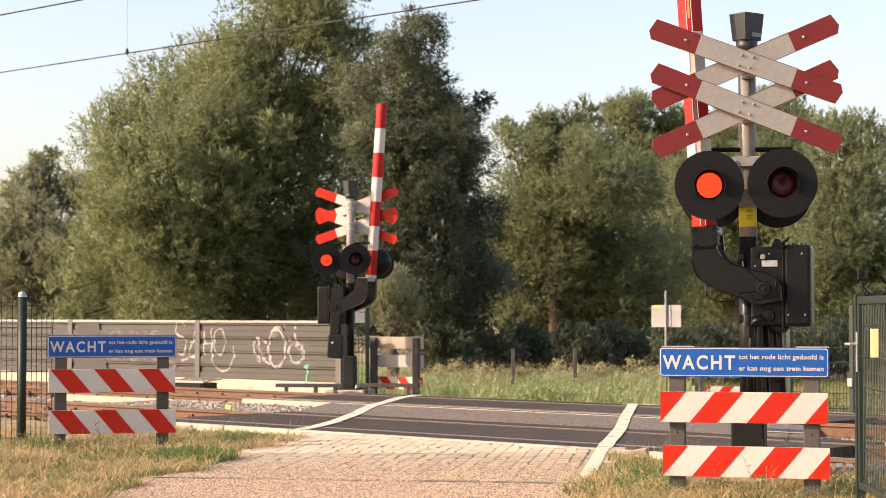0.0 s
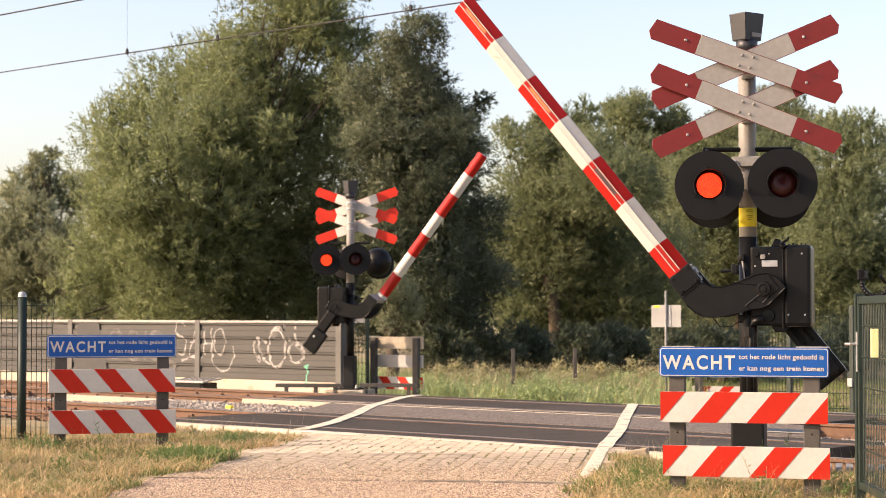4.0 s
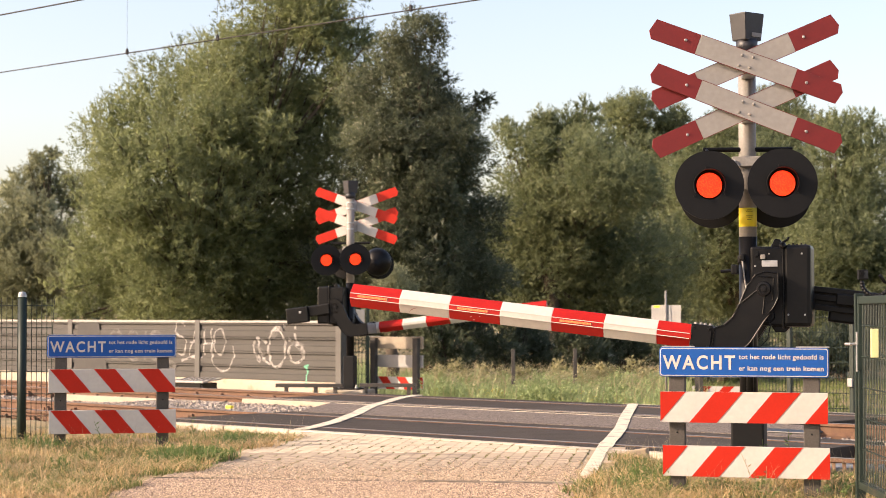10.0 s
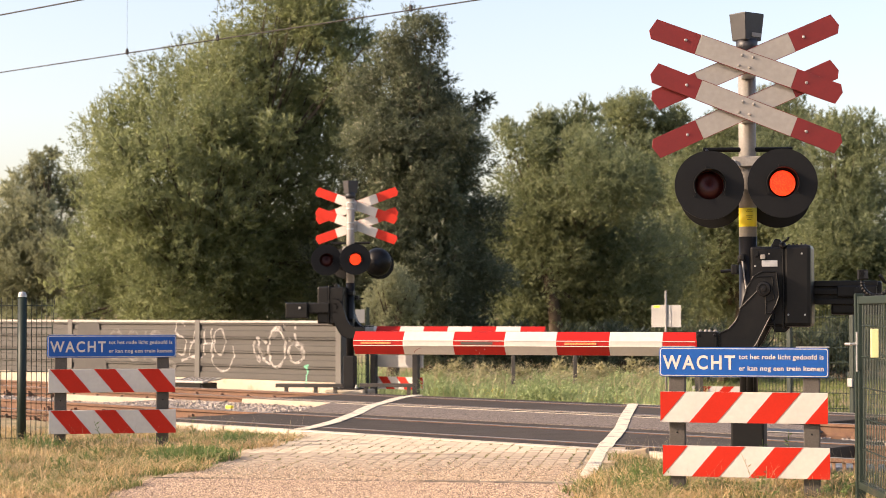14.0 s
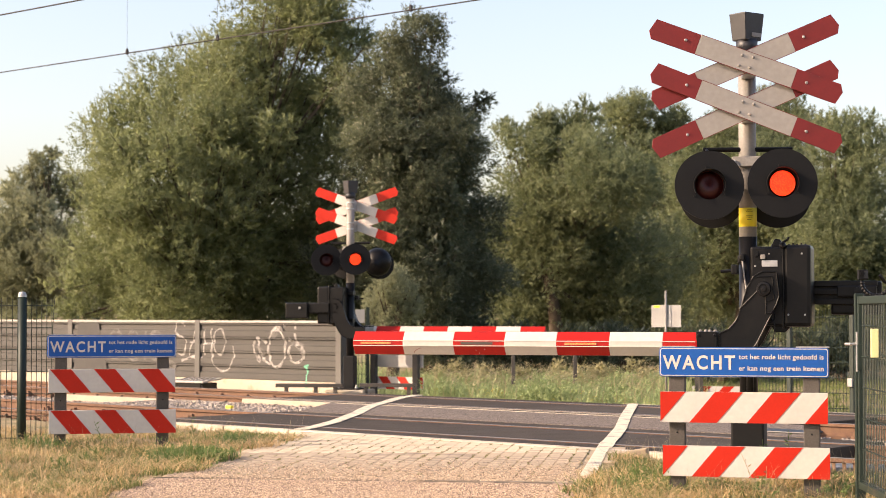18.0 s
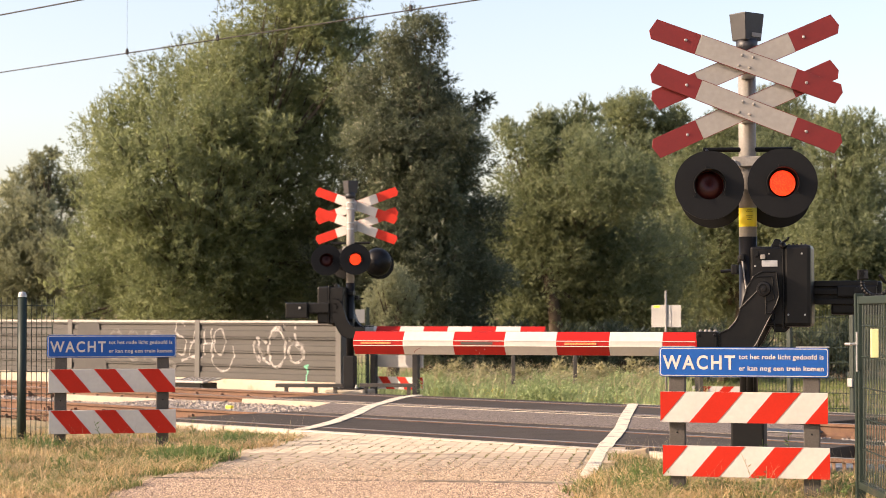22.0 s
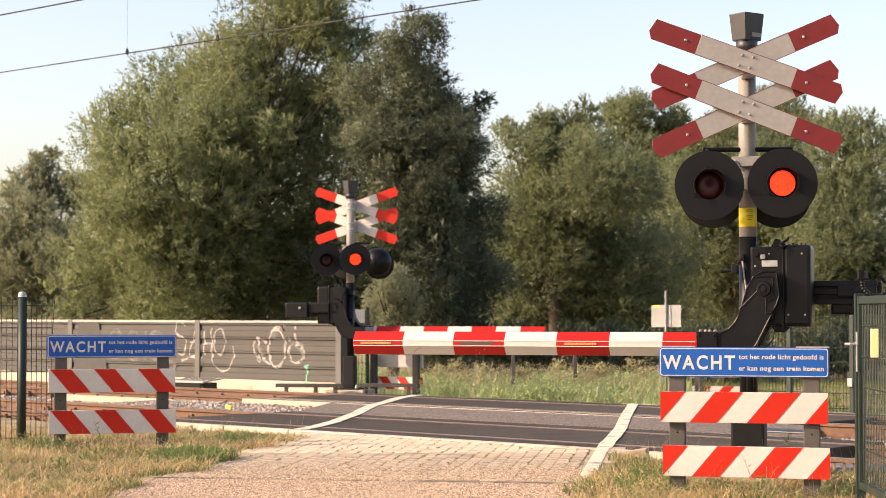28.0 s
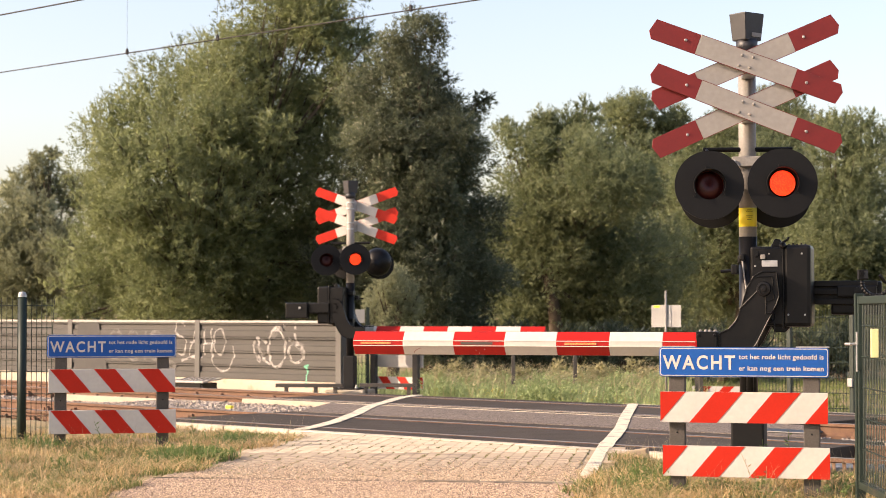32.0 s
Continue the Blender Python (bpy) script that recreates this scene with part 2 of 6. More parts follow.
M = {
    "black": mat("black_paint", (0.0062, 0.006, 0.006), (0.004, 0.004, 0.0042), 0.36, scale=12, bump=0.12, spec=0.22, dirt=(0.011, 0.010, 0.009), dirt_at=0.66),
    "matt_black": mat("matt_black", (0.0058, 0.0058, 0.0062), (0.004, 0.004, 0.0044), 0.6, scale=9, bump=0.1, spec=0.25),
    "pole": mat("grey_pole", (0.27, 0.25, 0.225), (0.20, 0.187, 0.168), 0.5, scale=6, bump=0.08, dirt=(0.22, 0.19, 0.15), dirt_at=0.68),
    "cap": mat("grey_housing", (0.024, 0.024, 0.027), (0.017, 0.017, 0.019), 0.45, scale=10, bump=0.08),
    "white": mat("white_sheet", (0.55, 0.52, 0.47), (0.485, 0.455, 0.41), 0.45, scale=4, fine=30, bump=0.03, dirt=(0.55, 0.50, 0.42), dirt_at=0.72),
    # White sheet darkened, so that the near crossbucks look shaded.
    "shaded_white": mat("shaded_white_sheet", (0.38, 0.35, 0.31), (0.32, 0.295, 0.26), 0.55, scale=4, fine=30, bump=0.03, dirt=(0.40, 0.36, 0.30), dirt_at=0.68),
    "red": mat("red_sheet", (0.48, 0.022, 0.009), (0.42, 0.019, 0.0075), 0.45, scale=5, bump=0.03, spec=0.2, dirt=(0.45, 0.03, 0.016), dirt_at=0.72),
    "boom_red": mat("barrier_red", (0.40, 0.014, 0.0085), (0.33, 0.011, 0.0075), 0.4, scale=5, bump=0.03, spec=0.25, dirt=(0.30, 0.018, 0.011), dirt_at=0.7),
    # Red sheet darkened for the same shade; the boom scratch borrows it.
    "shaded_red": mat("shaded_red_sheet", (0.205, 0.0145, 0.013), (0.17, 0.0125, 0.011), 0.6, scale=5, bump=0.03, dirt=(0.13, 0.014, 0.012), dirt_at=0.7),
    "blue": mat("blue_sheet", (0.006, 0.082, 0.33), (0.0055, 0.074, 0.295), 0.4, scale=5, bump=0.02, spec=0.22),
    "yellow": mat("yellow_label", (0.75, 0.60, 0.03), (0.66, 0.52, 0.03), 0.5, bump=0.02),
    "timber": mat("weathered_timber", (0.085, 0.075, 0.064), (0.05, 0.044, 0.038), 0.85, scale=5, fine=90, bump=0.5, spread=0.15),
    "pale_timber": mat("pale_timber", (0.42, 0.36, 0.27), (0.30, 0.25, 0.19), 0.8, scale=5, fine=90, bump=0.3),
    "green_steel": mat("green_steel", (0.018, 0.031, 0.024), (0.012, 0.022, 0.017), 0.5, scale=9, bump=0.06, spec=0.35, dirt=(0.04, 0.042, 0.032), dirt_at=0.7),
    "steel": mat("galvanised_steel", (0.45, 0.45, 0.44), (0.36, 0.36, 0.35), 0.45, 0.6, scale=14, bump=0.05),
    "rail_side": mat("rusty_rail", (0.165, 0.085, 0.048), (0.105, 0.058, 0.036), 0.85, scale=7, bump=0.4, dirt=(0.19, 0.11, 0.065), dirt_at=0.62),
    "rail_top": mat("worn_rail_head", (0.26, 0.24, 0.22), (0.19, 0.17, 0.15), 0.45, 0.6, scale=6, bump=0.05),
    "sleeper": mat("concrete_sleeper", (0.46, 0.40, 0.32), (0.36, 0.31, 0.25), 0.9, scale=5, bump=0.4, spread=0.12, dirt=(0.22, 0.13, 0.07), dirt_at=0.6),
    "concrete": mat("cream_concrete", (0.48, 0.41, 0.315), (0.38, 0.32, 0.245), 0.9, scale=3, bump=0.3, spread=0.08, dirt=(0.35, 0.29, 0.21), dirt_at=0.64),
    "plinth": mat("stained_plinth", (0.50, 0.43, 0.33), (0.40, 0.34, 0.26), 0.9, scale=2.5, fine=40, bump=0.3, spread=0.08, dirt=(0.30, 0.20, 0.11), dirt_scale=4.0, dirt_at=0.66),
    "kerb": mat("pale_kerb", (0.56, 0.49, 0.38), (0.44, 0.38, 0.30), 0.9, scale=4, bump=0.35, spread=0.1, dirt=(0.30, 0.25, 0.18), dirt_at=0.62),
    "brick": mat("buff_paving", (0.61, 0.495, 0.345), (0.50, 0.405, 0.28), 0.9, scale=9, fine=120, bump=0.5, spread=0.10, dirt=(0.28, 0.23, 0.16), dirt_at=0.64),
    "dusty_brick": mat("dusty_buff_paving", (0.46, 0.365, 0.25), (0.36, 0.285, 0.195), 0.95, scale=9, fine=120, bump=0.6, spread=0.14, dirt=(0.24, 0.185, 0.135), dirt_at=0.6),
    "brick_rest": mat("buff_paving_rest", (0.61, 0.495, 0.345), (0.50, 0.405, 0.28), 0.9, scale=9, fine=120, bump=0.5, islands=0.10, dirt=(0.28, 0.23, 0.16), dirt_at=0.64),
    "joint": mat("sandy_joint", (0.40, 0.32, 0.21), (0.27, 0.215, 0.14), 0.95, scale=12, bump=0.6),
    "red_asphalt": gravel_mat("reddish_gravel_asphalt", (0.095, 0.055, 0.04), (0.64, 0.455, 0.345), 62, (0.38, 0.275, 0.21)),
    "asphalt": mat("dark_panel", (0.068, 0.056, 0.045), (0.046, 0.038, 0.031), 0.85, scale=3, fine=160, bump=0.5, spec=0.14, spread=0.14, dirt=(0.06, 0.053, 0.045), dirt_scale=1.6, dirt_at=0.6),
    "mid_asphalt": gravel_mat("worn_brown_asphalt", (0.05, 0.04, 0.033), (0.27, 0.215, 0.17), 70, (0.13, 0.105, 0.083)),
    "line": mat("worn_road_paint", (0.72, 0.625, 0.47), (0.57, 0.49, 0.37), 0.8, scale=7, fine=70, bump=0.2, dirt=(0.26, 0.24, 0.21), dirt_scale=6, dirt_at=0.6),
    "ballast": mat("ballast_stone", (0.40, 0.35, 0.30), (0.22, 0.18, 0.145), 0.9, scale=20, bump=0.4, islands=0.45),
    "chips": mat("reddish_chips", (0.52, 0.39, 0.27), (0.28, 0.20, 0.135), 0.9, scale=40, bump=0.3, islands=0.7),
    "seam": mat("old_tar", (0.22, 0.18, 0.145), (0.12, 0.10, 0.08), 0.85, scale=9, bump=0.5),
    "ballast_bed": mat("ballast_bed", (0.30, 0.25, 0.20), (0.15, 0.115, 0.085), 0.95, scale=14, fine=80, bump=1.0),
    "soil": mat("dry_grassy_soil", (0.37, 0.27, 0.135), (0.20, 0.15, 0.072), 0.95, scale=2.3, fine=34, bump=0.9, dirt=(0.12, 0.12, 0.045), dirt_scale=1.4, dirt_at=0.56),
    "panel": mat("noise_wall_panel", (0.064, 0.060, 0.053), (0.050, 0.047, 0.041), 0.7, scale=1.6, fine=30, bump=0.15, spread=0.08, dirt=(0.06, 0.055, 0.047), dirt_scale=1.5, dirt_at=0.6),
    # Sun on the wall top is put into this paler coping colour.
    "coping": mat("sunlit_coping", (0.40, 0.38, 0.34), (0.32, 0.30, 0.27), 0.5, scale=3, bump=0.08),
    "wall_post": mat("wall_post_steel", (0.10, 0.095, 0.086), (0.08, 0.075, 0.067), 0.6, scale=4, bump=0.1),
    "spray": mat("white_spray_paint", (0.42, 0.395, 0.365), (0.13, 0.122, 0.11), 0.8, scale=9, fine=26, bump=0.0),
    "faint_spray": mat("faint_spray_paint", (0.15, 0.142, 0.13), (0.075, 0.07, 0.062), 0.8, scale=6, fine=22, bump=0.0),
    "grey_patch": mat("grey_patch_tone", (0.052, 0.049, 0.045), (0.04, 0.038, 0.035), 0.75, scale=5, bump=0.0),
    "teal_spray": mat("green_spray_paint", (0.12, 0.42, 0.27), (0.16, 0.46, 0.31), 0.7, scale=9, bump=0.0),
    "bark": mat("willow_bark", (0.10, 0.075, 0.05), (0.05, 0.038, 0.026), 0.95, scale=5, fine=40, bump=0.9),
    "wire": mat("overhead_wire", (0.022, 0.02, 0.018), (0.015, 0.0135, 0.012), 0.7, bump=0.0),
    "pale_plate": mat("pale_sign_back", (0.37, 0.36, 0.34), (0.31, 0.30, 0.28), 0.5, scale=4, bump=0.04, dirt=(0.42, 0.40, 0.36), dirt_at=0.68),
    "reflector": mat("yellow_reflector", (0.86, 0.80, 0.42), (0.80, 0.72, 0.34), 0.4, bump=0.03),
    "amber_off": mat("dull_lamp_strip", (0.07, 0.06, 0.05), (0.05, 0.042, 0.036), 0.4, bump=0.05),
    "lens": mat("dark_red_lens", (0.055, 0.010, 0.008), (0.035, 0.007, 0.006), 0.3, scale=30, bump=0.15, spec=0.25),
    "glow": glow_mat("lit_red_lens", (1.0, 0.05, 0.006), 0.85),
    "amber": glow_mat("lit_amber_strip", (1.0, 0.14, 0.04), 0.75),
    "willow": leaf_mat("willow_leaf", (0.138, 0.168, 0.074), (0.305, 0.338, 0.16), glint=0.08),
    # Willow leaf colour darkened, to put shade into one tall tree and the shrubs.
    "shaded_willow": leaf_mat("shaded_willow_leaf", (0.060, 0.077, 0.045), (0.190, 0.215, 0.125), glint=0.14),
    "light_leaf": leaf_mat("pale_willow_leaf", (0.112, 0.141, 0.067), (0.275, 0.308, 0.157), glint=0.08),
    # Distance haze, and sun on the young willow, put into a paler leaf colour.
    "haze_lit_leaf": leaf_mat("haze_lit_willow_leaf", (0.18, 0.20, 0.12), (0.35, 0.365, 0.225)),
    "grass": leaf_mat("green_grass", (0.075, 0.115, 0.03), (0.22, 0.25, 0.075), 0.3, 0.6),
    "joint_weed": leaf_mat("joint_weed", (0.08, 0.09, 0.03), (0.22, 0.21, 0.08), 0.2, 0.8),
    "dry_grass": leaf_mat("dry_grass", (0.20, 0.14, 0.055), (0.64, 0.46, 0.235), 0.25, 0.9),
    "straw": leaf_mat("matted_straw", (0.32, 0.22, 0.10), (0.70, 0.50, 0.26), 0.2, 0.9),
    "yellow_flower": leaf_mat("yellow_flower", (0.55, 0.40, 0.03), (0.75, 0.58, 0.06), 0.2, 0.6),
    "weed_leaf": leaf_mat("broad_weed_leaf", (0.06, 0.115, 0.03), (0.17, 0.25, 0.075), 0.35, 0.7),
    "tall_grass": leaf_mat("tall_meadow_grass", (0.13, 0.20, 0.072), (0.38, 0.44, 0.20), 0.3, 0.7),
    "umbel_seed": leaf_mat("umbels_in_seed", (0.26, 0.25, 0.12), (0.42, 0.38, 0.21), 0.2, 0.6),
    "seed": leaf_mat("seed_heads", (0.42, 0.34, 0.20), (0.30, 0.25, 0.13), 0.2, 0.6),
    "flower": leaf_mat("pale_umbels", (0.42, 0.34, 0.20), (0.60, 0.55, 0.40), 0.2, 0.6),
}

# ---------------- mesh helpers ----------------
class Shape:
    """Collects vertices and faces of one part."""
    def __init__(self):
        self.v, self.f = [], []

    def put(self, verts, faces, m=None):
        k = len(self.v)
        self.v += [tuple(m @ Vector(p)) for p in verts] if m else [tuple(p) for p in verts]
        self.f += [tuple(i + k for i in face) for face in faces]
        return self

    def box(self, x0, x1, y0, y1, z0, z1, m=None):
        vs = [(x, y, z) for z in (z0, z1) for y in (y0, y1) for x in (x0, x1)]
        return self.put(vs, [(0, 2, 3, 1), (4, 5, 7, 6), (0, 1, 5, 4), (2, 6, 7, 3), (0, 4, 6, 2), (1, 3, 7, 5)], m)

    def prism(self, outline, y0, y1, m=None):
        """An outline of (x, z) points, given anticlockwise as seen from -y, pushed from y0 to y1."""
        n = len(outline)
        vs = [(x, y0, z) for x, z in outline] + [(x, y1, z) for x, z in outline]
        fs = [tuple(range(n)), tuple(range(2 * n - 1, n - 1, -1))]
        fs += [((i + 1) % n, i, i + n, (i + 1) % n + n) for i in range(n)]
        return self.put(vs, fs, m)

    def tube(self, points, r, seg=10, r_end=None, m=None):
        pts = [Vector(p) for p in points]
        k, n = len(self.v), len(pts)
        vs, fs = [], []
        for i, p in enumerate(pts):
            d = (pts[min(i + 1, n - 1)] - pts[max(i - 1, 0)]).normalized()
            a = d.cross(Vector((0, 0, 1)) if abs(d.z) < 0.9 else Vector((1, 0, 0))).normalized()
            b = d.cross(a)
            rr = r if r_end is None else r + (r_end - r) * i / (n - 1)
            vs += [p + (a * math.cos(2 * math.pi * j / seg) + b * math.sin(2 * math.pi * j / seg)) * rr for j in range(seg)]
        for i in range(n - 1):
            for j in range(seg):
                q = (j + 1) % seg
                fs.append((i * seg + j, i * seg + q, (i + 1) * seg + q, (i + 1) * seg + j))
        fs += [tuple(range(seg - 1, -1, -1)), tuple((n - 1) * seg + j for j in range(seg))]
        return self.put(vs, fs, m)

    def lathe(self, profile, seg=24, m=None, closed=True):
        """Turns (r, y) points round the y axis; ends are closed."""
        n = len(profile)
        vs = [(r * math.cos(2 * math.pi * j / seg), y, r * math.sin(2 * math.pi * j / seg)) for r, y in profile for j in range(seg)]
        fs = [(i * seg + j, i * seg + (j + 1) % seg, (i + 1) * seg + (j + 1) % seg, (i + 1) * seg + j) for i in range(n - 1) for j in range(seg)]
        if closed:
            fs += [tuple(range(seg - 1, -1, -1)), tuple((n - 1) * seg + j for j in range(seg))]
        return self.put(vs, fs, m)

    def mesh(self, name, bevel=0.0, smooth=False):
        me = bpy.data.meshes.new(name)
        me.from_pydata(self.v, [], self.f)
        bm = bmesh.new()
        bm.from_mesh(me)
        bmesh.ops.recalc_face_normals(bm, faces=bm.faces)
        if bevel:
            es = [e for e in bm.edges if len(e.link_faces) == 2 and e.calc_face_angle(0) > 0.6]
            bmesh.ops.bevel(bm, geom=es, offset=bevel, segments=2, affect="EDGES", profile=0.6)
        if smooth:
            for f in bm.faces:
                f.smooth = len(f.verts) == 4
        bm.to_mesh(me)
        bm.free()
        return me


def part(name, shape, material, parent, label="", bevel=0.0, smooth=False, at=None):
    me = shape if isinstance(shape, bpy.types.Mesh) else shape.mesh(name, bevel, smooth)
    if not me.materials:
        me.materials.append(M[material])
    ob = new(name, me)
    ob.parent = parent
    if at is not None:
        ob.matrix_basis = at
    if label:
        tagged(ob, label)
    return ob


def thing(name, m, label, category, group="", kind=""):
    ob = new(name)
    ob.matrix_basis = m
    return tagged(ob, label, category, group, kind)


def single(name, shape, material, label, category, m=None, group="", kind="", bevel=0.0, smooth=False):
    me = shape if isinstance(shape, bpy.types.Mesh) else shape.mesh(name, bevel, smooth)
    me.materials.append(M[material])
    ob = new(name, me)
    if m is not None:
        ob.matrix_basis = m
    return tagged(ob, label, category, group, kind)


def quads(name, co):
    """A mesh of loose faces from an array (n, corners, 3)."""
    n, k = co.shape[:2]
    me = bpy.data.meshes.new(name)
    me.vertices.add(k * n)
    me.vertices.foreach_set("co", np.ascontiguousarray(co, dtype=np.float32).ravel())
    me.loops.add(k * n)
    me.loops.foreach_set("vertex_index", np.arange(k * n, dtype=np.int32))
    me.polygons.add(n)
    me.polygons.foreach_set("loop_start", np.arange(0, k * n, k, dtype=np.int32))
    me.update(calc_edges=True)
    return me


def words(name, text, size, material, parent, m, spacing=1.0, width=None, bold=0.008):
    cu = bpy.data.curves.new(name, "FONT")
    cu.body, cu.size, cu.extrude, cu.space_character = text, size, 0.0012, spacing
    cu.resolution_u, cu.offset = 3, size * bold
    tmp = new("tmp", cu)
    bpy.context.view_layer.update()
    me = bpy.data.meshes.new_from_object(tmp.evaluated_get(bpy.context.evaluated_depsgraph_get()))
    bpy.data.objects.remove(tmp)
    if width:
        xs = [v.co.x for v in me.vertices]
        k = width / (max(xs) - min(xs))
        x0 = min(xs)
        for v in me.vertices:
            v.co.x = (v.co.x - x0) * k
    me.materials.clear()
    me.materials.append(M[material])
    ob = new(name, me)
    ob.parent = parent
    ob.matrix_basis = m
    return ob


rng = np.random.default_rng(7)

# ---------------- plan: t runs along the tracks, n across them ----------------
TX, TY, NX, NY = 0.7459, -0.6661, 0.6661, 0.7459
TRACK = pose(0, 0, 0, 0, 0, math.degrees(math.atan2(TY, TX)))   # local x = t, local y = n
NEAR_TRACK, FAR_TRACK, WALL_N = 14.15, 18.32, 21.31
ROAD_X, ROAD_LEFT, ROAD_RIGHT = 0.131, -3.86, -0.62             # road edges: x = edge + 0.131 y


def tn(t, n, z=0.0):
    return Vector((TX * t + NX * n, TY * t + NY * n, z))


def road_point(side, n):
    """The place on the line x = side + ROAD_X * y at distance n across the tracks."""
    y = (n - NX * side) / (NX * ROAD_X + NY)
    return Vector((side + ROAD_X * y, y, 0))


def ground_height(x, y):
    n = NX * x + NY * y
    z = np.full_like(n, -0.03)
    z = np.where(n > 12.3, -0.03 - 0.21 * np.clip((n - 12.3) / 0.5, 0, 1), z)
    z = np.where(n > 20.0, -0.24 - 0.25 * np.clip((n - 20.0) / 4.0, 0, 1), z)
    r = x - ROAD_X * y
    road = (r > ROAD_LEFT + 0.22) & (r < ROAD_RIGHT - 0.22) & (n < 13.2)
    away = np.clip(np.maximum(ROAD_LEFT - r, r - ROAD_RIGHT) / 0.6, 0, 1)
    bumps = 0.03 * np.sin(x * 1.7 + y * 0.6) * np.sin(y * 1.3 - x * 0.4) + 0.02 * np.sin(x * 4.1) * np.sin(y * 3.7 + 1)
    z = z + np.where(n < 12.2, away * (bumps + 0.03 * (r < ROAD_LEFT - 0.3)) + 0.027 * (1 - away), 0)
    return np.where(road, -0.12, z)


def ground():
    def axis(lo, hi, step, far):
        out = list(np.arange(lo, hi, step))
        s, a, b = step, lo, hi
        left, right = [], [hi]
        while a > -far:
            s *= 1.45
            a -= s
            left.append(a)
        s = step
        while b < far:
            s *= 1.45
            b += s
            right.append(b)
        return np.array(left[::-1] + out + right)
    xs, ys = axis(-14, 14, 0.2, 1800), axis(5, 45, 0.2, 1800)
    X, Y = np.meshgrid(xs, ys)
    Z = ground_height(X, Y)
    nx, ny = len(xs), len(ys)
    me = bpy.data.meshes.new("ground")
    me.vertices.add(nx * ny)
    me.vertices.foreach_set("co", np.stack([X, Y, Z], -1).astype(np.float32).ravel())
    i = (np.arange(ny - 1)[:, None] * nx + np.arange(nx - 1)[None, :]).ravel()
    idx = np.stack([i, i + 1, i + nx + 1, i + nx], -1).astype(np.int32)
    me.loops.add(idx.size)
    me.loops.foreach_set("vertex_index", idx.ravel())
    me.polygons.add(len(idx))
    me.polygons.foreach_set("loop_start", np.arange(0, idx.size, 4, dtype=np.int32))
    me.update(calc_edges=True)
    single("ground", me, "soil", "dry grassy soil beside the road and tracks", "ground", kind="structure")


ground()


# ---------------- road, paving, crossing ----------------
def road():
    lo = Shape()
    pts = [(ROAD_LEFT + ROAD_X * -30, -30), (ROAD_RIGHT + ROAD_X * -30, -30), (ROAD_RIGHT + ROAD_X * 12.75, 12.75), (ROAD_LEFT + ROAD_X * 13.25, 13.25)]
    lo.put([(x, y, 0.0) for x, y in pts] + [(x, y, -0.15) for x, y in pts], [(0, 1, 2, 3), (7, 6, 5, 4), (0, 4, 5, 1), (1, 5, 6, 2), (2, 6, 7, 3), (3, 7, 4, 0)])
    single("road", lo, "red_asphalt", "asphalt road with exposed reddish gravel", "road", kind="structure")
    bed = Shape()
    a, b = road_point(ROAD_LEFT, 12.92), road_point(ROAD_RIGHT, 12.92)
    pts = [(ROAD_LEFT + ROAD_X * 13.25, 13.25), (ROAD_RIGHT + ROAD_X * 12.75, 12.75), b[:2], a[:2]]
    bed.put([(x, y, -0.007) for x, y in pts] + [(x, y, -0.16) for x, y in pts], [(0, 1, 2, 3), (7, 6, 5, 4), (0, 4, 5, 1), (1, 5, 6, 2), (2, 6, 7, 3), (3, 7, 4, 0)])
    return single("brick_paving", bed, "joint", "buff brick paving with weedy sand joints before the crossing", "paving", kind="structure")


paving = road()


def tar_seam():
    s, n = Shape(), 48
    vs = []
    for i in range(n + 1):
        f = i / n
        y = 13.27 - 0.5 * f + 0.10 * math.sin(math.pi * f) + 0.02 * math.sin(9 * f) + 0.01 * math.sin(23 * f)
        x = ROAD_LEFT + (ROAD_RIGHT - ROAD_LEFT) * f + ROAD_X * y
        w = 0.0012 + 0.016 * max(0.0, math.sin(4.6 * f - 1.5)) * f + (0.006 if f < 0.14 else 0)
        vs += [(x, y - w, 0.0035), (x, y + w, 0.0035), (x, y - w, -0.02), (x, y + w, -0.02)]
    fs = []
    for i in range(n):
        a, b = 4 * i, 4 * i + 4
        fs += [(a, b, b + 1, a + 1), (a, a + 2, b + 2, b), (a + 1, b + 1, b + 3, a + 3)]
    single("tar_seam", s.put(vs, fs), "seam", "thin dark tar seam between paving and asphalt", "road seam", kind="structure")


tar_seam()


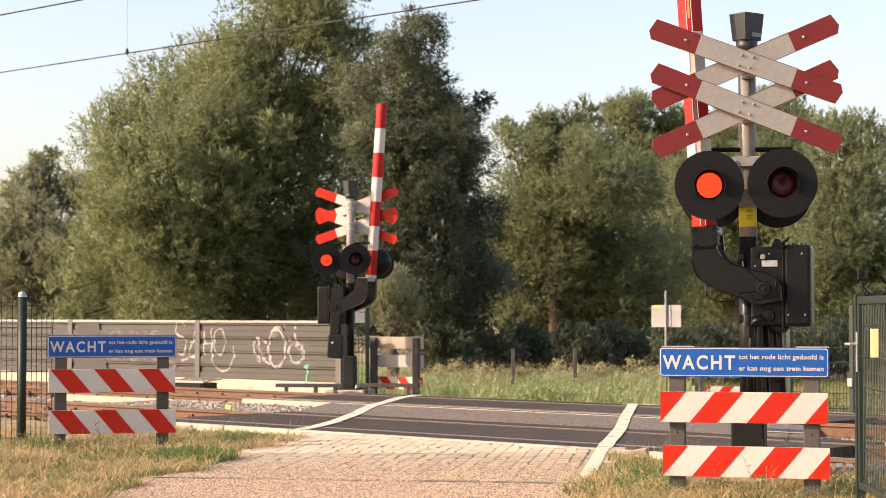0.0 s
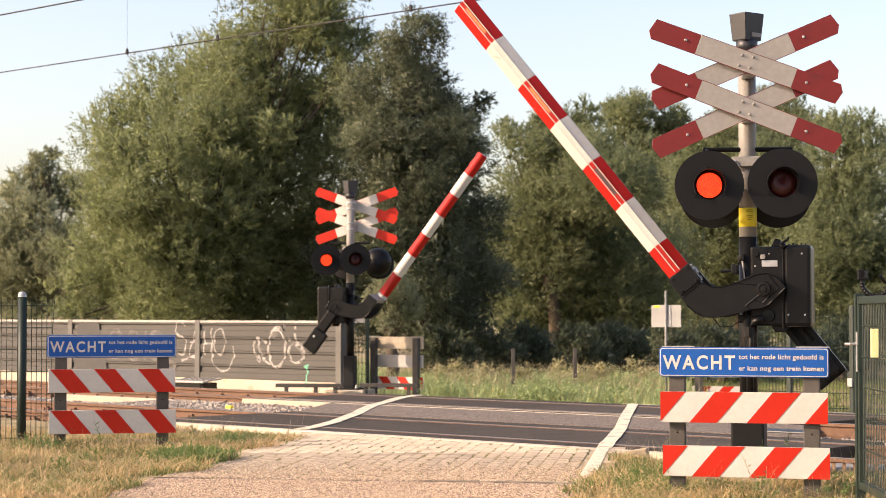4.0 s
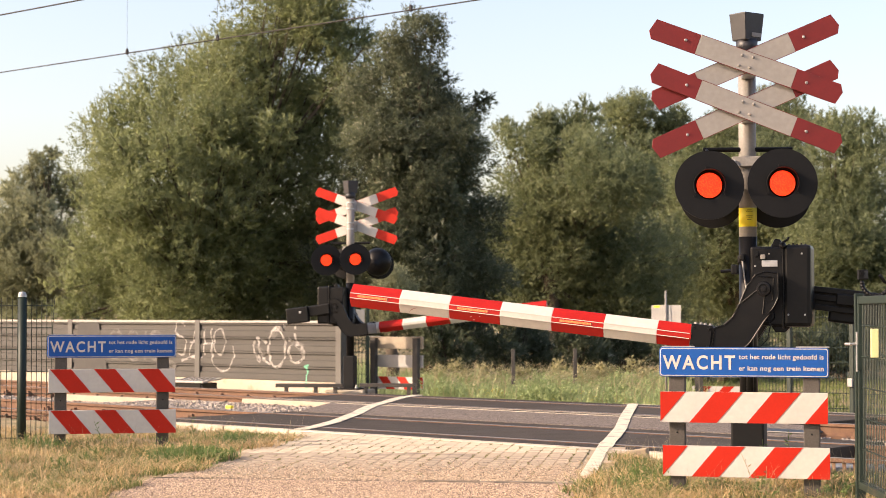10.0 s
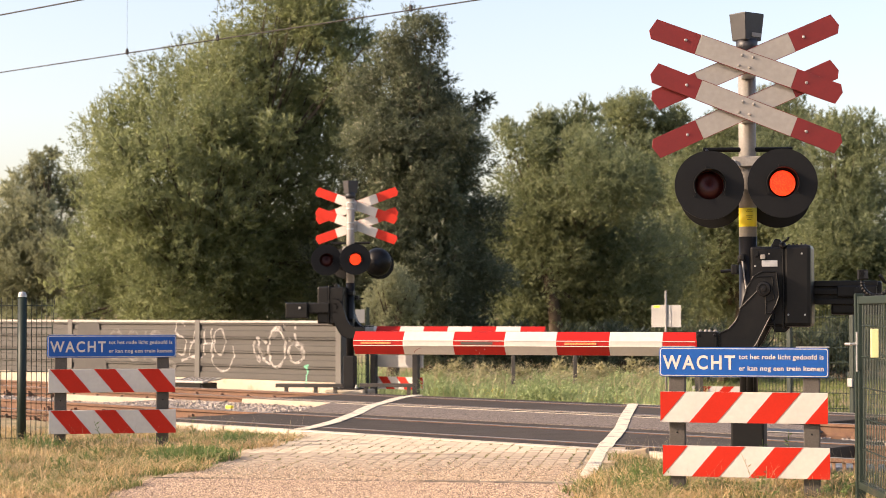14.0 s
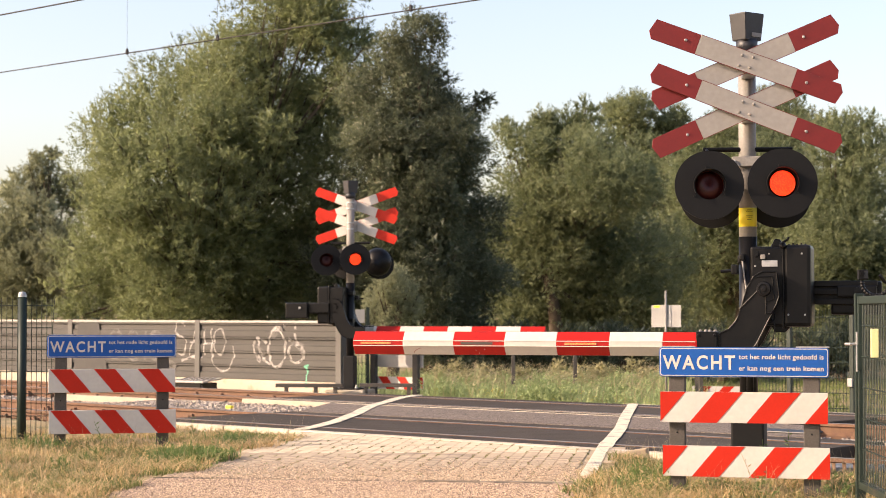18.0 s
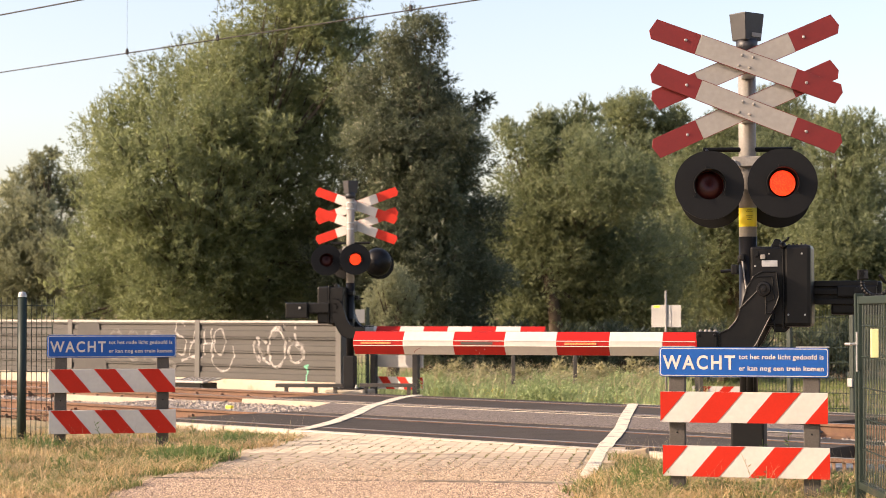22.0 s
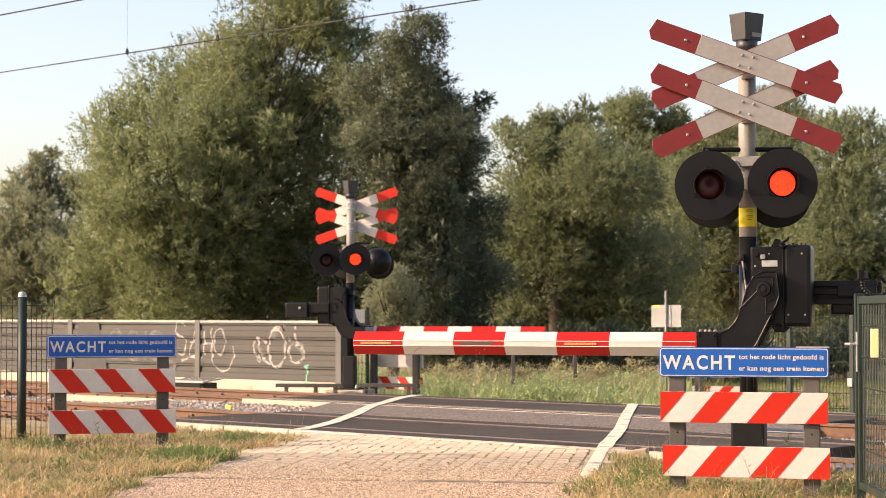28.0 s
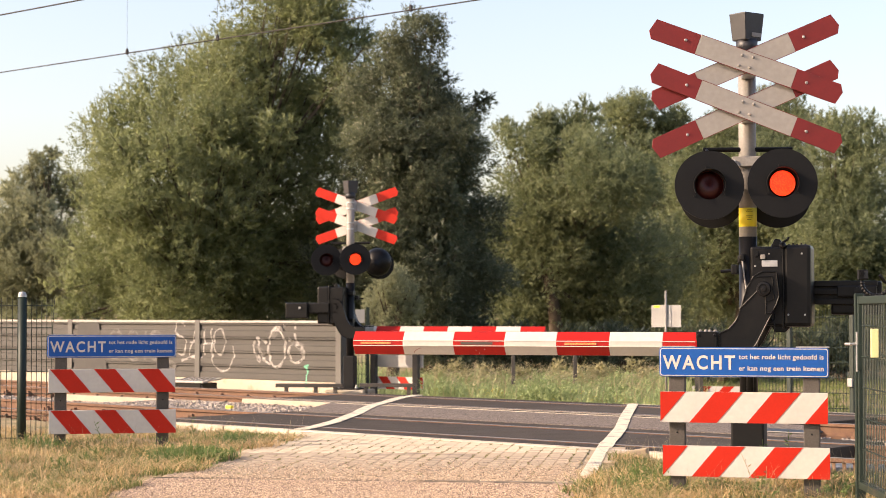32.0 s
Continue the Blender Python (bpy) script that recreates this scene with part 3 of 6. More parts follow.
def crossing():
    """Dark panels between and beside the rails, brown asphalt between the tracks."""
    deck = thing("crossing_deck", TRACK, "dark asphalt level crossing panels with flush rails", "level crossing", kind="structure")
    def strip(name, n0, n1, t0, t1, material, pieces, top=0.0):
        step = (t1 - t0) / pieces
        for i in range(pieces):
            s = Shape().box(t0 + i * step + 0.006, t0 + (i + 1) * step - 0.006, n0, n1, -0.2, top)
            part(name, s, material, deck, bevel=0.008)
    for c, t0, t1 in ((NEAR_TRACK, -16.2, -8.2), (FAR_TRACK, -19.0, -10.2)):
        strip("panel", c - 0.665, c + 0.665, t0, t1, "asphalt", 4)
        strip("panel", c - 1.16, c - 0.80, t0, t1, "asphalt", 4)
        strip("panel", c + 0.80, c + 1.22, t0, t1, "asphalt", 4)
    a, b = Shape(), Shape()
    pts = [(-16.1, 15.38), (-8.9, 15.38), (-9.9, 17.09), (-17.3, 17.09)]
    a.put([(t, n, 0.004) for t, n in pts] + [(t, n, -0.2) for t, n in pts], [(0, 1, 2, 3), (7, 6, 5, 4), (0, 4, 5, 1), (1, 5, 6, 2), (2, 6, 7, 3), (3, 7, 4, 0)])
    part("asphalt_infill", a, "mid_asphalt", deck, "brown worn asphalt between the tracks")
    for i in range(9):
        t = -17.6 + i * 1.0
        part("kerb_stone", Shape().box(t + 0.008, t + 0.992, 12.84, 12.97, -0.2, 0.005), "kerb", deck, bevel=0.01)
    part("edge_beam", Shape().box(-18.95, -17.2, 17.0, 17.1, -0.2, 0.012), "concrete", deck, "pale concrete edge beam", bevel=0.012)
    part("edge_beam", Shape().box(-23.2, -18.97, 17.0, 17.1, -0.25, -0.05), "concrete", deck, "lower pale concrete edge beam", bevel=0.012)
    for c in (NEAR_TRACK - 0.98, NEAR_TRACK + 0.62, FAR_TRACK - 1.05):
        for i in range(60):
            t = -16.1 + i * 0.13 if c < 16 else -18.9 + i * 0.14
            part("drain_hole", Shape().box(t, t + 0.05, c - 0.012, c + 0.012, -0.01, 0.002), "matt_black", deck)
    part("sand_strip", Shape().box(-14.6, -10.2, 19.60, 20.1, -0.2, -0.03), "kerb", deck, "sandy strip behind the crossing panels", bevel=0.01)
    # thin pale joints along the rails
    for n in (17.13, 17.40):
        part("joint_strip", Shape().box(-18.9, -10.3, n, n + (0.024 if n < 17.2 else 0.014), -0.05, 0.006), "kerb" if n < 17.2 else "pole", deck)
    return deck


deck = crossing()


def lane_lines():
    left = ((12.98, 13.38, 13.8, 14.5, 15.4, 16.6, 17.25, 18.8, 19.45), (-0.05, 0.01, 0.05, 0.03, 0.0, -0.13, -0.115, -0.105, 0.02))
    right = ((12.98, 13.6, 15.35, 17.25, 19.6), (-0.06, -0.045, 0.0, -0.02, 0.0))
    for side, w, (at, off) in ((ROAD_LEFT, 0.15, left), (ROAD_RIGHT, 0.135, right)):
        line = thing("road_marking", pose(0, 0, 0), "worn white painted edge line across the crossing", "road marking", "edge lines", "structure")
        n = 12.98
        while n < 19.5:
            n2 = min(n + (0.42 if 13.4 > n or 14.8 < n < 15.3 or n > 17 else 0.7), 19.52)
            a = side + float(np.interp(n, at, off)) + rng.uniform(-0.004, 0.004)
            b = side + float(np.interp(n2, at, off)) + rng.uniform(-0.004, 0.004)
            p, q = road_point(a, n + 0.004), road_point(b, n2 - 0.004)
            u, v = w * rng.uniform(0.47, 0.52), w * rng.uniform(0.47, 0.52)
            s = Shape().put([(p.x - u, p.y, 0.011), (p.x + u, p.y, 0.011), (q.x + v, q.y, 0.011), (q.x - v, q.y, 0.011),
                             (p.x - u, p.y, 0.0045), (p.x + u, p.y, 0.0045), (q.x + v, q.y, 0.0045), (q.x - v, q.y, 0.0045)],
                            [(0, 1, 2, 3), (7, 6, 5, 4), (0, 4, 5, 1), (1, 5, 6, 2), (2, 6, 7, 3), (3, 7, 4, 0)])
            part("paint_stroke", s, "line", line)
            n = n2


lane_lines()


def tracks():
    section_head = [(-0.036, -0.035), (0.036, -0.035), (0.036, -0.006), (0.028, 0.0), (-0.028, 0.0), (-0.036, -0.006)]
    for c in (NEAR_TRACK, FAR_TRACK):
        for side in (-0.7525, 0.7525):
            rail = thing("rail", TRACK @ pose(-10, c + side, 0.006), "rusty steel rail with a worn head", "rail", "track rails", "structure")
            prof = [(-0.075, -0.165), (0.075, -0.165), (0.075, -0.15), (0.012, -0.135), (0.012, -0.045), (0.036, -0.035), (0.036, -0.004),
                    (-0.036, -0.004), (-0.036, -0.035), (-0.012, -0.045), (-0.012, -0.135), (-0.075, -0.15)]
            turn = pose(0, 0, 0, 0, 0, 90)
            part("web_and_foot", Shape().prism(prof, -30, 60, turn), "rail_side", rail)
            part("running_surface", Shape().prism([(-0.03, -0.003), (0.03, -0.003), (0.026, 0.0), (-0.026, 0.0)], -30, 60, turn), "rail_top", rail)
        body = Shape().put([(x, y, z) for z, k in ((-0.34, 1.0), (-0.145, 0.82)) for x, y in ((-0.14 * k, -1.3), (0.14 * k, -1.3), (0.14 * k, 1.3), (-0.14 * k, 1.3))],
                           [(3, 2, 1, 0), (4, 5, 6, 7), (0, 1, 5, 4), (1, 2, 6, 5), (2, 3, 7, 6), (3, 0, 4, 7)]).mesh("sleeper_body", 0.012)
        clip = Shape().box(-0.075, 0.075, -0.06, 0.06, -0.15, -0.11).box(-0.02, 0.02, -0.025, 0.025, -0.12, -0.055).box(-0.06, -0.03, -0.04, 0.04, -0.115, -0.075).box(0.03, 0.06, -0.04, 0.04, -0.115, -0.08)
        clip = clip.mesh("rail_clip", 0.006)
        lo, hi = (-16.3, -8.1) if c == NEAR_TRACK else (-19.1, -10.1)
        for i in range(-60, 10):
            t = i * 0.6
            if lo < t < hi:
                continue
            sl = thing("sleeper", TRACK @ pose(t, c, 0), "pale concrete sleeper in ballast", "sleeper", "track sleepers", "structure")
            part("sleeper_body", body, "sleeper", sl)
            if t > -32:
                for y in (-0.87, -0.635, 0.635, 0.87):
                    part("rail_clip", clip, "rail_side", sl, at=pose(0, y, 0))
    bed = Shape().box(-42, -8.4, 12.55, 20.6, -0.5, -0.165).box(-8.4, 12, 12.55, 20.6, -0.5, -0.165)
    single("ballast_bed", bed, "ballast_bed", "brown-grey ballast bed under the tracks", "ballast", TRACK, kind="structure")


tracks()


def ballast_stones():
    base = np.array([(-1, -.8, -.5), (.9, -1, -.5), (1, .8, -.5), (-.8, 1, -.5), (-.7, -.6, .6), (.6, -.7, .5), (.8, .5, .7), (-.5, .7, .5)]) * 0.5
    faces = np.array([(3, 2, 1, 0), (4, 5, 6, 7), (0, 1, 5, 4), (1, 2, 6, 5), (2, 3, 7, 6), (3, 0, 4, 7)])
    spots = []
    def add(t0, t1, n0, n1, count, z):
        spots.append(np.stack([rng.uniform(t0, t1, count), rng.uniform(n0, n1, count), np.full(count, z)], 1))
    add(-27, -16.3, 12.7, 17.0, 6000, -0.15)
    add(-28, -19.1, 17.0, 20.4, 3600, -0.15)
    add(-20.5, -17.0, 15.2, 17.0, 2200, -0.06)
    add(-8.1, -3.0, 12.7, 17.0, 2200, -0.15)
    add(-10.1, -4.0, 17.0, 20.4, 2200, -0.15)
    add(-19.6, -15.5, 19.7, 20.6, 700, -0.12)
    p = np.concatenate(spots)
    k = len(p)
    size = rng.uniform(0.022, 0.055, (k, 1, 1)) * rng.uniform(0.7, 1.3, (k, 1, 3))
    ang = rng.uniform(0, 6.28, k)
    c, s = np.cos(ang)[:, None], np.sin(ang)[:, None]
    v = base[None] * size
    v = v + rng.normal(0, 0.004, v.shape)
    x = v[..., 0] * c - v[..., 1] * s
    y = v[..., 0] * s + v[..., 1] * c
    co = np.stack([x, y, v[..., 2]], -1) + p[:, None, :]
    me = bpy.data.meshes.new("ballast_stones")
    me.from_pydata(co.reshape(-1, 3).tolist(), [], (faces[None] + np.arange(k)[:, None, None] * 8).reshape(-1, 4).tolist())
    single("ballast_stones", me, "ballast", "loose pale grey and brown ballast stones", "ballast", TRACK, kind="stuff")


ballast_stones()


# ---------------- low noise wall along the far track ----------------
def noise_wall():
    wall = thing("wall_noise_barrier", TRACK @ pose(0, WALL_N, 0), "low grey slatted noise wall with white graffiti", "noise wall", kind="structure")
    ends = [-21.29, -24.86, -28.6, -32.3, -36.0, -39.7]
    # posts stand at the ends of the bays
    for e in ends:
        part("post", Shape().box(e - 0.065, e + 0.065, -0.08, 0.09, -0.5, 1.085), "wall_post", wall, bevel=0.008)
    for a, b in zip(ends[1:], ends[:-1]):
        part("plinth", Shape().box(a + 0.067, b - 0.067, -0.07, 0.07, -0.6, 0.05), "plinth", wall, "rust-stained cream concrete plinth", bevel=0.01)
        prof = []
        for i in range(4):
            z = 0.055 + i * 0.245
            w = 0.245
            prof.append([(-0.03, z), (-0.062, z + 0.006), (-0.062, z + 0.10), (-0.032, z + 0.116), (-0.032, z + 0.20), (-0.062, z + 0.214), (-0.062, z + w - 0.008), (-0.045, z + w - 0.002), (0.05, z + w - 0.002), (0.05, z)])
        for pr in prof:
            s = Shape().prism([(y, z) for y, z in pr], a + 0.067, b - 0.067, pose(0, 0, 0, 0, 0, 90) @ Matrix.Diagonal((1, -1, 1, 1)))
            part("slat_panel", s, "panel", wall)
        part("coping", Shape().box(a + 0.067, b - 0.067, -0.075, 0.065, 1.037, 1.075), "coping", wall, "metal coping coloured pale for sunlight", bevel=0.006)
    def face_at(z):
        """How far the slats' front stands out at this height."""
        if z < 0.055:
            return -0.07
        return float(np.interp((z - 0.055) % 0.245, (0, 0.006, 0.10, 0.116, 0.20, 0.214, 0.237, 0.245), (-0.03, -0.062, -0.062, -0.032, -0.032, -0.062, -0.062, -0.03)))

    def stroke(pts, material, w=0.035, label="white sprayed graffiti"):
        s, w, fine = Shape(), w * 1.05, []
        for (t0, z0), (t1, z1) in zip(pts, pts[1:]):
            k = max(1, int(math.hypot(t1 - t0, z1 - z0) / 0.02))
            fine += [(t0 + (t1 - t0) * i / k, z0 + (z1 - z0) * i / k) for i in range(k)]
        pts = fine + [pts[-1]]
        n = len(pts)
        vs = []
        for i, (t, z) in enumerate(pts):
            p, q = pts[max(i - 2, 0)], pts[min(i + 2, n - 1)]
            d = Vector((q[0] - p[0], q[1] - p[1])).normalized()
            wide = w * (0.85 + 0.3 * math.sin(i * 0.37 + n))
            for k in (-1, 1):
                zz = z + d.x * k * wide / 2
                y = min(face_at(zz), face_at(zz + 0.008), face_at(zz - 0.008)) - 0.003
                vs += [(t - d.y * k * wide / 2, y, zz), (t - d.y * k * wide / 2, y + 0.002, zz)]
        fs = []
        for i in range(n - 1):
            a, b = 4 * i, 4 * i + 4
            fs += [(a, b, b + 2, a + 2), (a + 1, a + 3, b + 3, b + 1), (a, a + 1, b + 1, b), (a + 2, b + 2, b + 3, a + 3)]
        s.put(vs, fs)
        part("graffiti", s, material, wall, label)

    def arc(t, z, rt, rz, a0, a1, n=14):
        return [(t + rt * math.cos(radians(a0 + (a1 - a0) * i / n)), z + rz * math.sin(radians(a0 + (a1 - a0) * i / n))) for i in range(n + 1)]
    # tag close to the second post
    S = -25.5
    stroke(arc(S + 0.14, 0.93, 0.13, 0.12, 20, 240) + arc(S + 0.16, 0.62, 0.15, 0.17, 100, -150), "spray")
    stroke([(S + 0.38, 0.45), (S + 0.50, 0.70), (S + 0.60, 0.98), (S + 0.62, 0.70), (S + 0.66, 0.46)], "spray")
    stroke([(S + 0.40, 0.68), (S + 0.68, 0.69)], "spray", 0.03)
    stroke([(S + 0.80, 0.45), (S + 0.82, 0.90), (S + 0.80, 0.70)], "spray")
    stroke([(S + 0.78, 0.66), (S + 1.02, 0.67)], "spray", 0.03)
    stroke([(S + 0.99, 0.94), (S + 1.01, 0.70), (S + 1.04, 0.42)], "spray")
    stroke(arc(S + 1.22, 0.70, 0.15, 0.23, 60, 420, 22), "spray")
    stroke(arc(S + 1.30, 0.52, 0.30, 0.34, 170, 378, 20), "spray", 0.032)
    stroke([(S + 0.2, 0.35), (S + 0.5, 0.42), (S + 0.75, 0.40)], "spray", 0.06)
    stroke([(-23.40, 0.72), (-23.36, 0.52), (-23.27, 0.42), (-23.20, 0.36)], "spray", 0.06)
    stroke([(-23.29, 0.80), (-23.24, 0.58), (-23.12, 0.40), (-22.98, 0.33), (-22.90, 0.36)], "spray", 0.06)
    stroke([(-23.27, 0.78), (-23.16, 0.74), (-23.06, 0.68)], "spray", 0.05)
    stroke(arc(-22.80, 0.60, 0.21, 0.32, 100, 470, 26), "spray", 0.05)
    stroke([(-23.33, 0.66), (-23.20, 0.56), (-23.10, 0.46)], "faint_spray", 0.10, "thin white overspray")
    stroke([(-22.95, 0.92), (-22.86, 0.80), (-22.76, 0.88), (-22.66, 0.96)], "faint_spray", 0.10, "thin white overspray")
    stroke([(-22.45, 0.70), (-22.28, 0.66), (-22.14, 0.60)], "faint_spray", 0.11, "thin white overspray")
    stroke([(-22.95, 0.90), (-22.82, 0.95), (-22.68, 0.94), (-22.60, 1.0)], "spray", 0.07)
    stroke(arc(-22.32, 0.53, 0.18, 0.17, 60, 420, 20), "spray", 0.05)
    stroke([(-22.52, 0.76), (-22.36, 0.70), (-22.18, 0.62), (-22.10, 0.54), (-22.2, 0.50)], "spray", 0.08)
    stroke([(-22.35, 0.86), (-22.31, 0.72)], "spray", 0.045)
    stroke([(-22.37, 0.98), (-22.36, 0.93)], "spray", 0.06)
    stroke([(-22.06, 0.32), (-22.06, -0.06)], "teal_spray", 0.04, "green sprayed stripe")
    stroke([(-22.12, 0.30), (-22.01, 0.33)], "teal_spray", 0.03, "green sprayed stripe")
    V = -27.2
    faint = "faint pale sprayed graffiti"
    stroke(arc(V, 0.62, 0.24, 0.26, 40, 320, 18), "faint_spray", 0.06, faint)
    stroke(arc(V + 0.52, 0.60, 0.20, 0.27, 0, 350, 18), "faint_spray", 0.06, faint)
    stroke([(V + 0.86, 0.34), (V + 0.88, 0.88)], "faint_spray", 0.07, faint)
    stroke(arc(V + 1.18, 0.74, 0.17, 0.13, 20, 250, 12) + arc(V + 1.18, 0.48, 0.18, 0.13, 90, -150, 12), "faint_spray", 0.06, faint)
    stroke([(V + 1.45, 0.36), (V + 1.62, 0.30), (V + 1.72, 0.22)], "faint_spray", 0.10, faint)
    # Dark grey patch laid flat over the slats of the left bay.
    s = Shape()
    pts = [(-28.5, 0.06), (-27.42, 0.06), (-27.62, 0.6), (-27.72, 1.03), (-28.35, 1.03)]
    s.put([(t, -0.0675, z) for t, z in pts] + [(t, -0.0632, z) for t, z in pts], [(0, 1, 2, 3, 4), (9, 8, 7, 6, 5)] + [((i + 1) % 5, i, i + 5, (i + 1) % 5 + 5) for i in range(5)])
    part("graffiti", s, "grey_patch", wall, "dark grey patch")


noise_wall()


# ---------------- barrier signals ----------------
LAMPS, STRIPS, ARMS = [], [], []
BOOM_H = 0.177


def lamp(parent, m, phase, lit=True, label="round black warning lamp with a red lens"):
    disc = Shape().lathe([(0.105, -0.006), (0.253, -0.006), (0.253, 0.012), (0.12, 0.03), (0.12, 0.17), (0.06, 0.20), (0.001, 0.20), (0.001, 0.19), (0.05, 0.185), (0.105, 0.16), (0.105, -0.006)], 40, closed=False)
    ob = part("warning_lamp", disc, "matt_black", parent, label, smooth=False, at=m)
    # hood: an open tube, longer on top
    seg, vs, fs = 24, [], []
    for j in range(seg + 1):
        a = radians(-30 + 240 * j / seg)
        d = 0.05 + 0.06 * max(0, math.sin(a))
        for r in (0.113, 0.118):
            for y in (0.0, -d):
                vs.append((r * math.cos(a), y, r * math.sin(a)))
    for j in range(seg):
        a, b = 4 * j, 4 * j + 4
        fs += [(a, a + 1, b + 1, b), (a + 2, b + 2, b + 3, a + 3), (a + 1, a + 3, b + 3, b + 1)]
    part("hood", Shape().put(vs, fs), "matt_black", ob)
    part("lens", Shape().lathe([(0.0, 0.014), (0.06, 0.018), (0.104, 0.03), (0.104, 0.04), (0.0, 0.04)], 28), "lens", ob, "dark red lens", smooth=True)
    for a in (100, 215, 330):
        part("lug", Shape().box(-0.006, 0.006, -0.02, 0, 0.118, 0.14, pose(0, 0, 0, 0, -a + 90, 0)), "matt_black", ob)
    if lit:
        g = part("bulb_disc", Shape().lathe([(0.0, -0.004), (0.093, 0.0), (0.093, 0.006), (0.0, 0.006)], 28), "glow", ob, "lit orange-red lamp disc")
        LAMPS.append((g, phase))
    return ob


def cross_board(parent, m, white, red):
    L, w, e, c = 0.742, 0.0755, 0.368, 0.045
    mid = part("cross_board", Shape().box(-L + e, L - e, -0.008, 0.008, -w, w), white, parent, "white board of the crossbuck", bevel=0.003, at=m)
    for s in (-1, 1):
        pts = [(L - e + 0.001, -w), (L - 0.022, -w), (L + 0.004, 0.022), (L - 0.028, w), (L - e + 0.001, w)]
        pts = pts if s > 0 else [(-x, -z) for x, z in pts]
        if m.to_euler().y < 0:
            pts = [(x, -z) for x, z in reversed(pts)]
        end = part("board_end", Shape().prism(pts, -0.008, 0.008), red, mid, "red end of the crossbuck board", bevel=0.0015)
    for z in (-w - 0.002, w - 0.001):
        part("edge_trim", Shape().box(-L + e, L - e, -0.0095, 0.0, z, z + 0.003), red, mid, "thin red edge of the board")
    for x, z in ((-0.04, -0.046), (0.04, -0.034), (-0.04, 0.034), (0.04, 0.046), (-0.47, 0), (0.47, 0)):
        part("bolt", Shape().lathe([(0.0, -0.017), (0.008, -0.015), (0.012, -0.008), (0.012, 0.0)], 10, pose(x, 0, z)), "steel" if abs(x) > 0.1 else "pole", mid)
    return mid


def barrier_arm(parent, pivot, far):
    pts = [(22, 31), (-3, 31), (-18, 23), (-30, 3), (-40, -32), (-50, -57), (-63, -72), (-78, -79), (-120, -80), (-120, -124), (-63, -126), (-42, -122), (-28, -115), (-13, -97), (7, -57), (22, -27), (27, -12)]
    out = [(x * 0.0041, z * 0.0041) for x, z in reversed(pts)]
    arm = part("barrier_arm", Shape().prism(out, -0.045, 0.045), "black", parent, "cranked black steel barrier arm", bevel=0.006, at=pivot)
    part("rear_arm", Shape().prism(out, 0.475, 0.515), "black", arm, "cranked black rear arm", bevel=0.006)
    part("tie_plate", Shape().box(-0.50, -0.44, 0.04, 0.48, -0.50, -0.33), "pole", arm, "grey tie plate between the arms", bevel=0.01)
    rim = [Vector((x * 0.0041, 0, z * 0.0041)) for x, z in pts]
    def rib(path, y, r=0.005):
        part("edge_rib", Shape().tube([p + Vector((0, y, 0)) for p in path], r, 6), "black", arm)
    for y in (-0.05, 0.52):
        rib(rim[0:8], y)
        rib(rim[10:17] + [rim[0]], y)
    k = 0.0041
    rib([Vector((-10 * k, 0, -2 * k)), Vector((-44 * k, 0, -36 * k))], -0.05)
    rib([Vector((3 * k, 0, -8 * k)), Vector((3 * k, 0, -44 * k)), Vector((14 * k, 0, -42 * k))], -0.05)
    rib([Vector((-13 * k, 0, 22 * k)), Vector((15 * k, 0, 22 * k)), Vector((18 * k, 0, -18 * k)), Vector((3 * k, 0, -26 * k))], -0.05)
    rib([Vector((-80 * k, 0, -80 * k)), Vector((-80 * k, 0, -122 * k))], -0.05)
    part("cable_loop", Shape().tube([(-18 * k, 0, -104 * k), (4 * k, -0.01, -104 * k), (16 * k, -0.01, -88 * k), (18 * k, 0, -66 * k), (12 * k, 0, -50 * k)], 0.005, 6), "black", arm)
    for x, z in ((-0.475, -0.34), (-0.36, -0.34), (-0.475, -0.475), (-0.36, -0.475)):
        part("bolt", Shape().lathe([(0.0, -0.012), (0.010, -0.010), (0.012, 0.0)], 8, pose(x, -0.062, z)), "black", arm)
    part("hub", Shape().lathe([(0.0, -0.09), (0.020, -0.088), (0.022, -0.075), (0.034, -0.075), (0.036, -0.085), (0.050, -0.083), (0.055, -0.045), (0.055, 0.04), (0.0, 0.04)], 20), "black", arm, "round pivot hub", smooth=False)
    part("socket", Shape().box(-0.495, -0.34, -0.062, 0.062, -0.503, -0.312), "black", arm, "bolted boom socket", bevel=0.006)
    for x in (-0.47, -0.43, -0.40, -0.36):
        part("bolt", Shape().lathe([(0.0, -0.014), (0.012, -0.012), (0.014, 0.0)], 8, pose(x, 0, -0.312, -90)), "pole", arm)
    hy, z0 = 0.068, -0.407
    prof = [(-0.008, -BOOM_H / 2), (0.008, -BOOM_H / 2), (hy, -0.02), (hy, 0.02), (0.008, BOOM_H / 2), (-0.008, BOOM_H / 2), (-hy, 0.02), (-hy, -0.02)]
    tip = -3.36 if far else -3.153
    x = tip
    i = 0
    while x < -0.49:
        x2 = min(x + 0.4015, -0.488)
        s = Shape().prism([(y, z + z0) for y, z in prof], x, x2, pose(0, 0, 0, 0, 0, 90) @ Matrix.Diagonal((1, -1, 1, 1)))
        ob = part("boom_section", s, "boom_red" if i % 2 == 0 else "white", arm, "red boom section" if i % 2 == 0 else "white boom section", bevel=0.004)
        if i in (0, 2, 4):
            c = (x + x2) / 2 - 0.015
            part("lamp_strip", Shape().box(c - 0.125, c + 0.125, -hy - 0.003, -hy + 0.01, z0 - 0.0095, z0 + 0.0095), "amber_off", arm, "narrow barrier lamp strip")
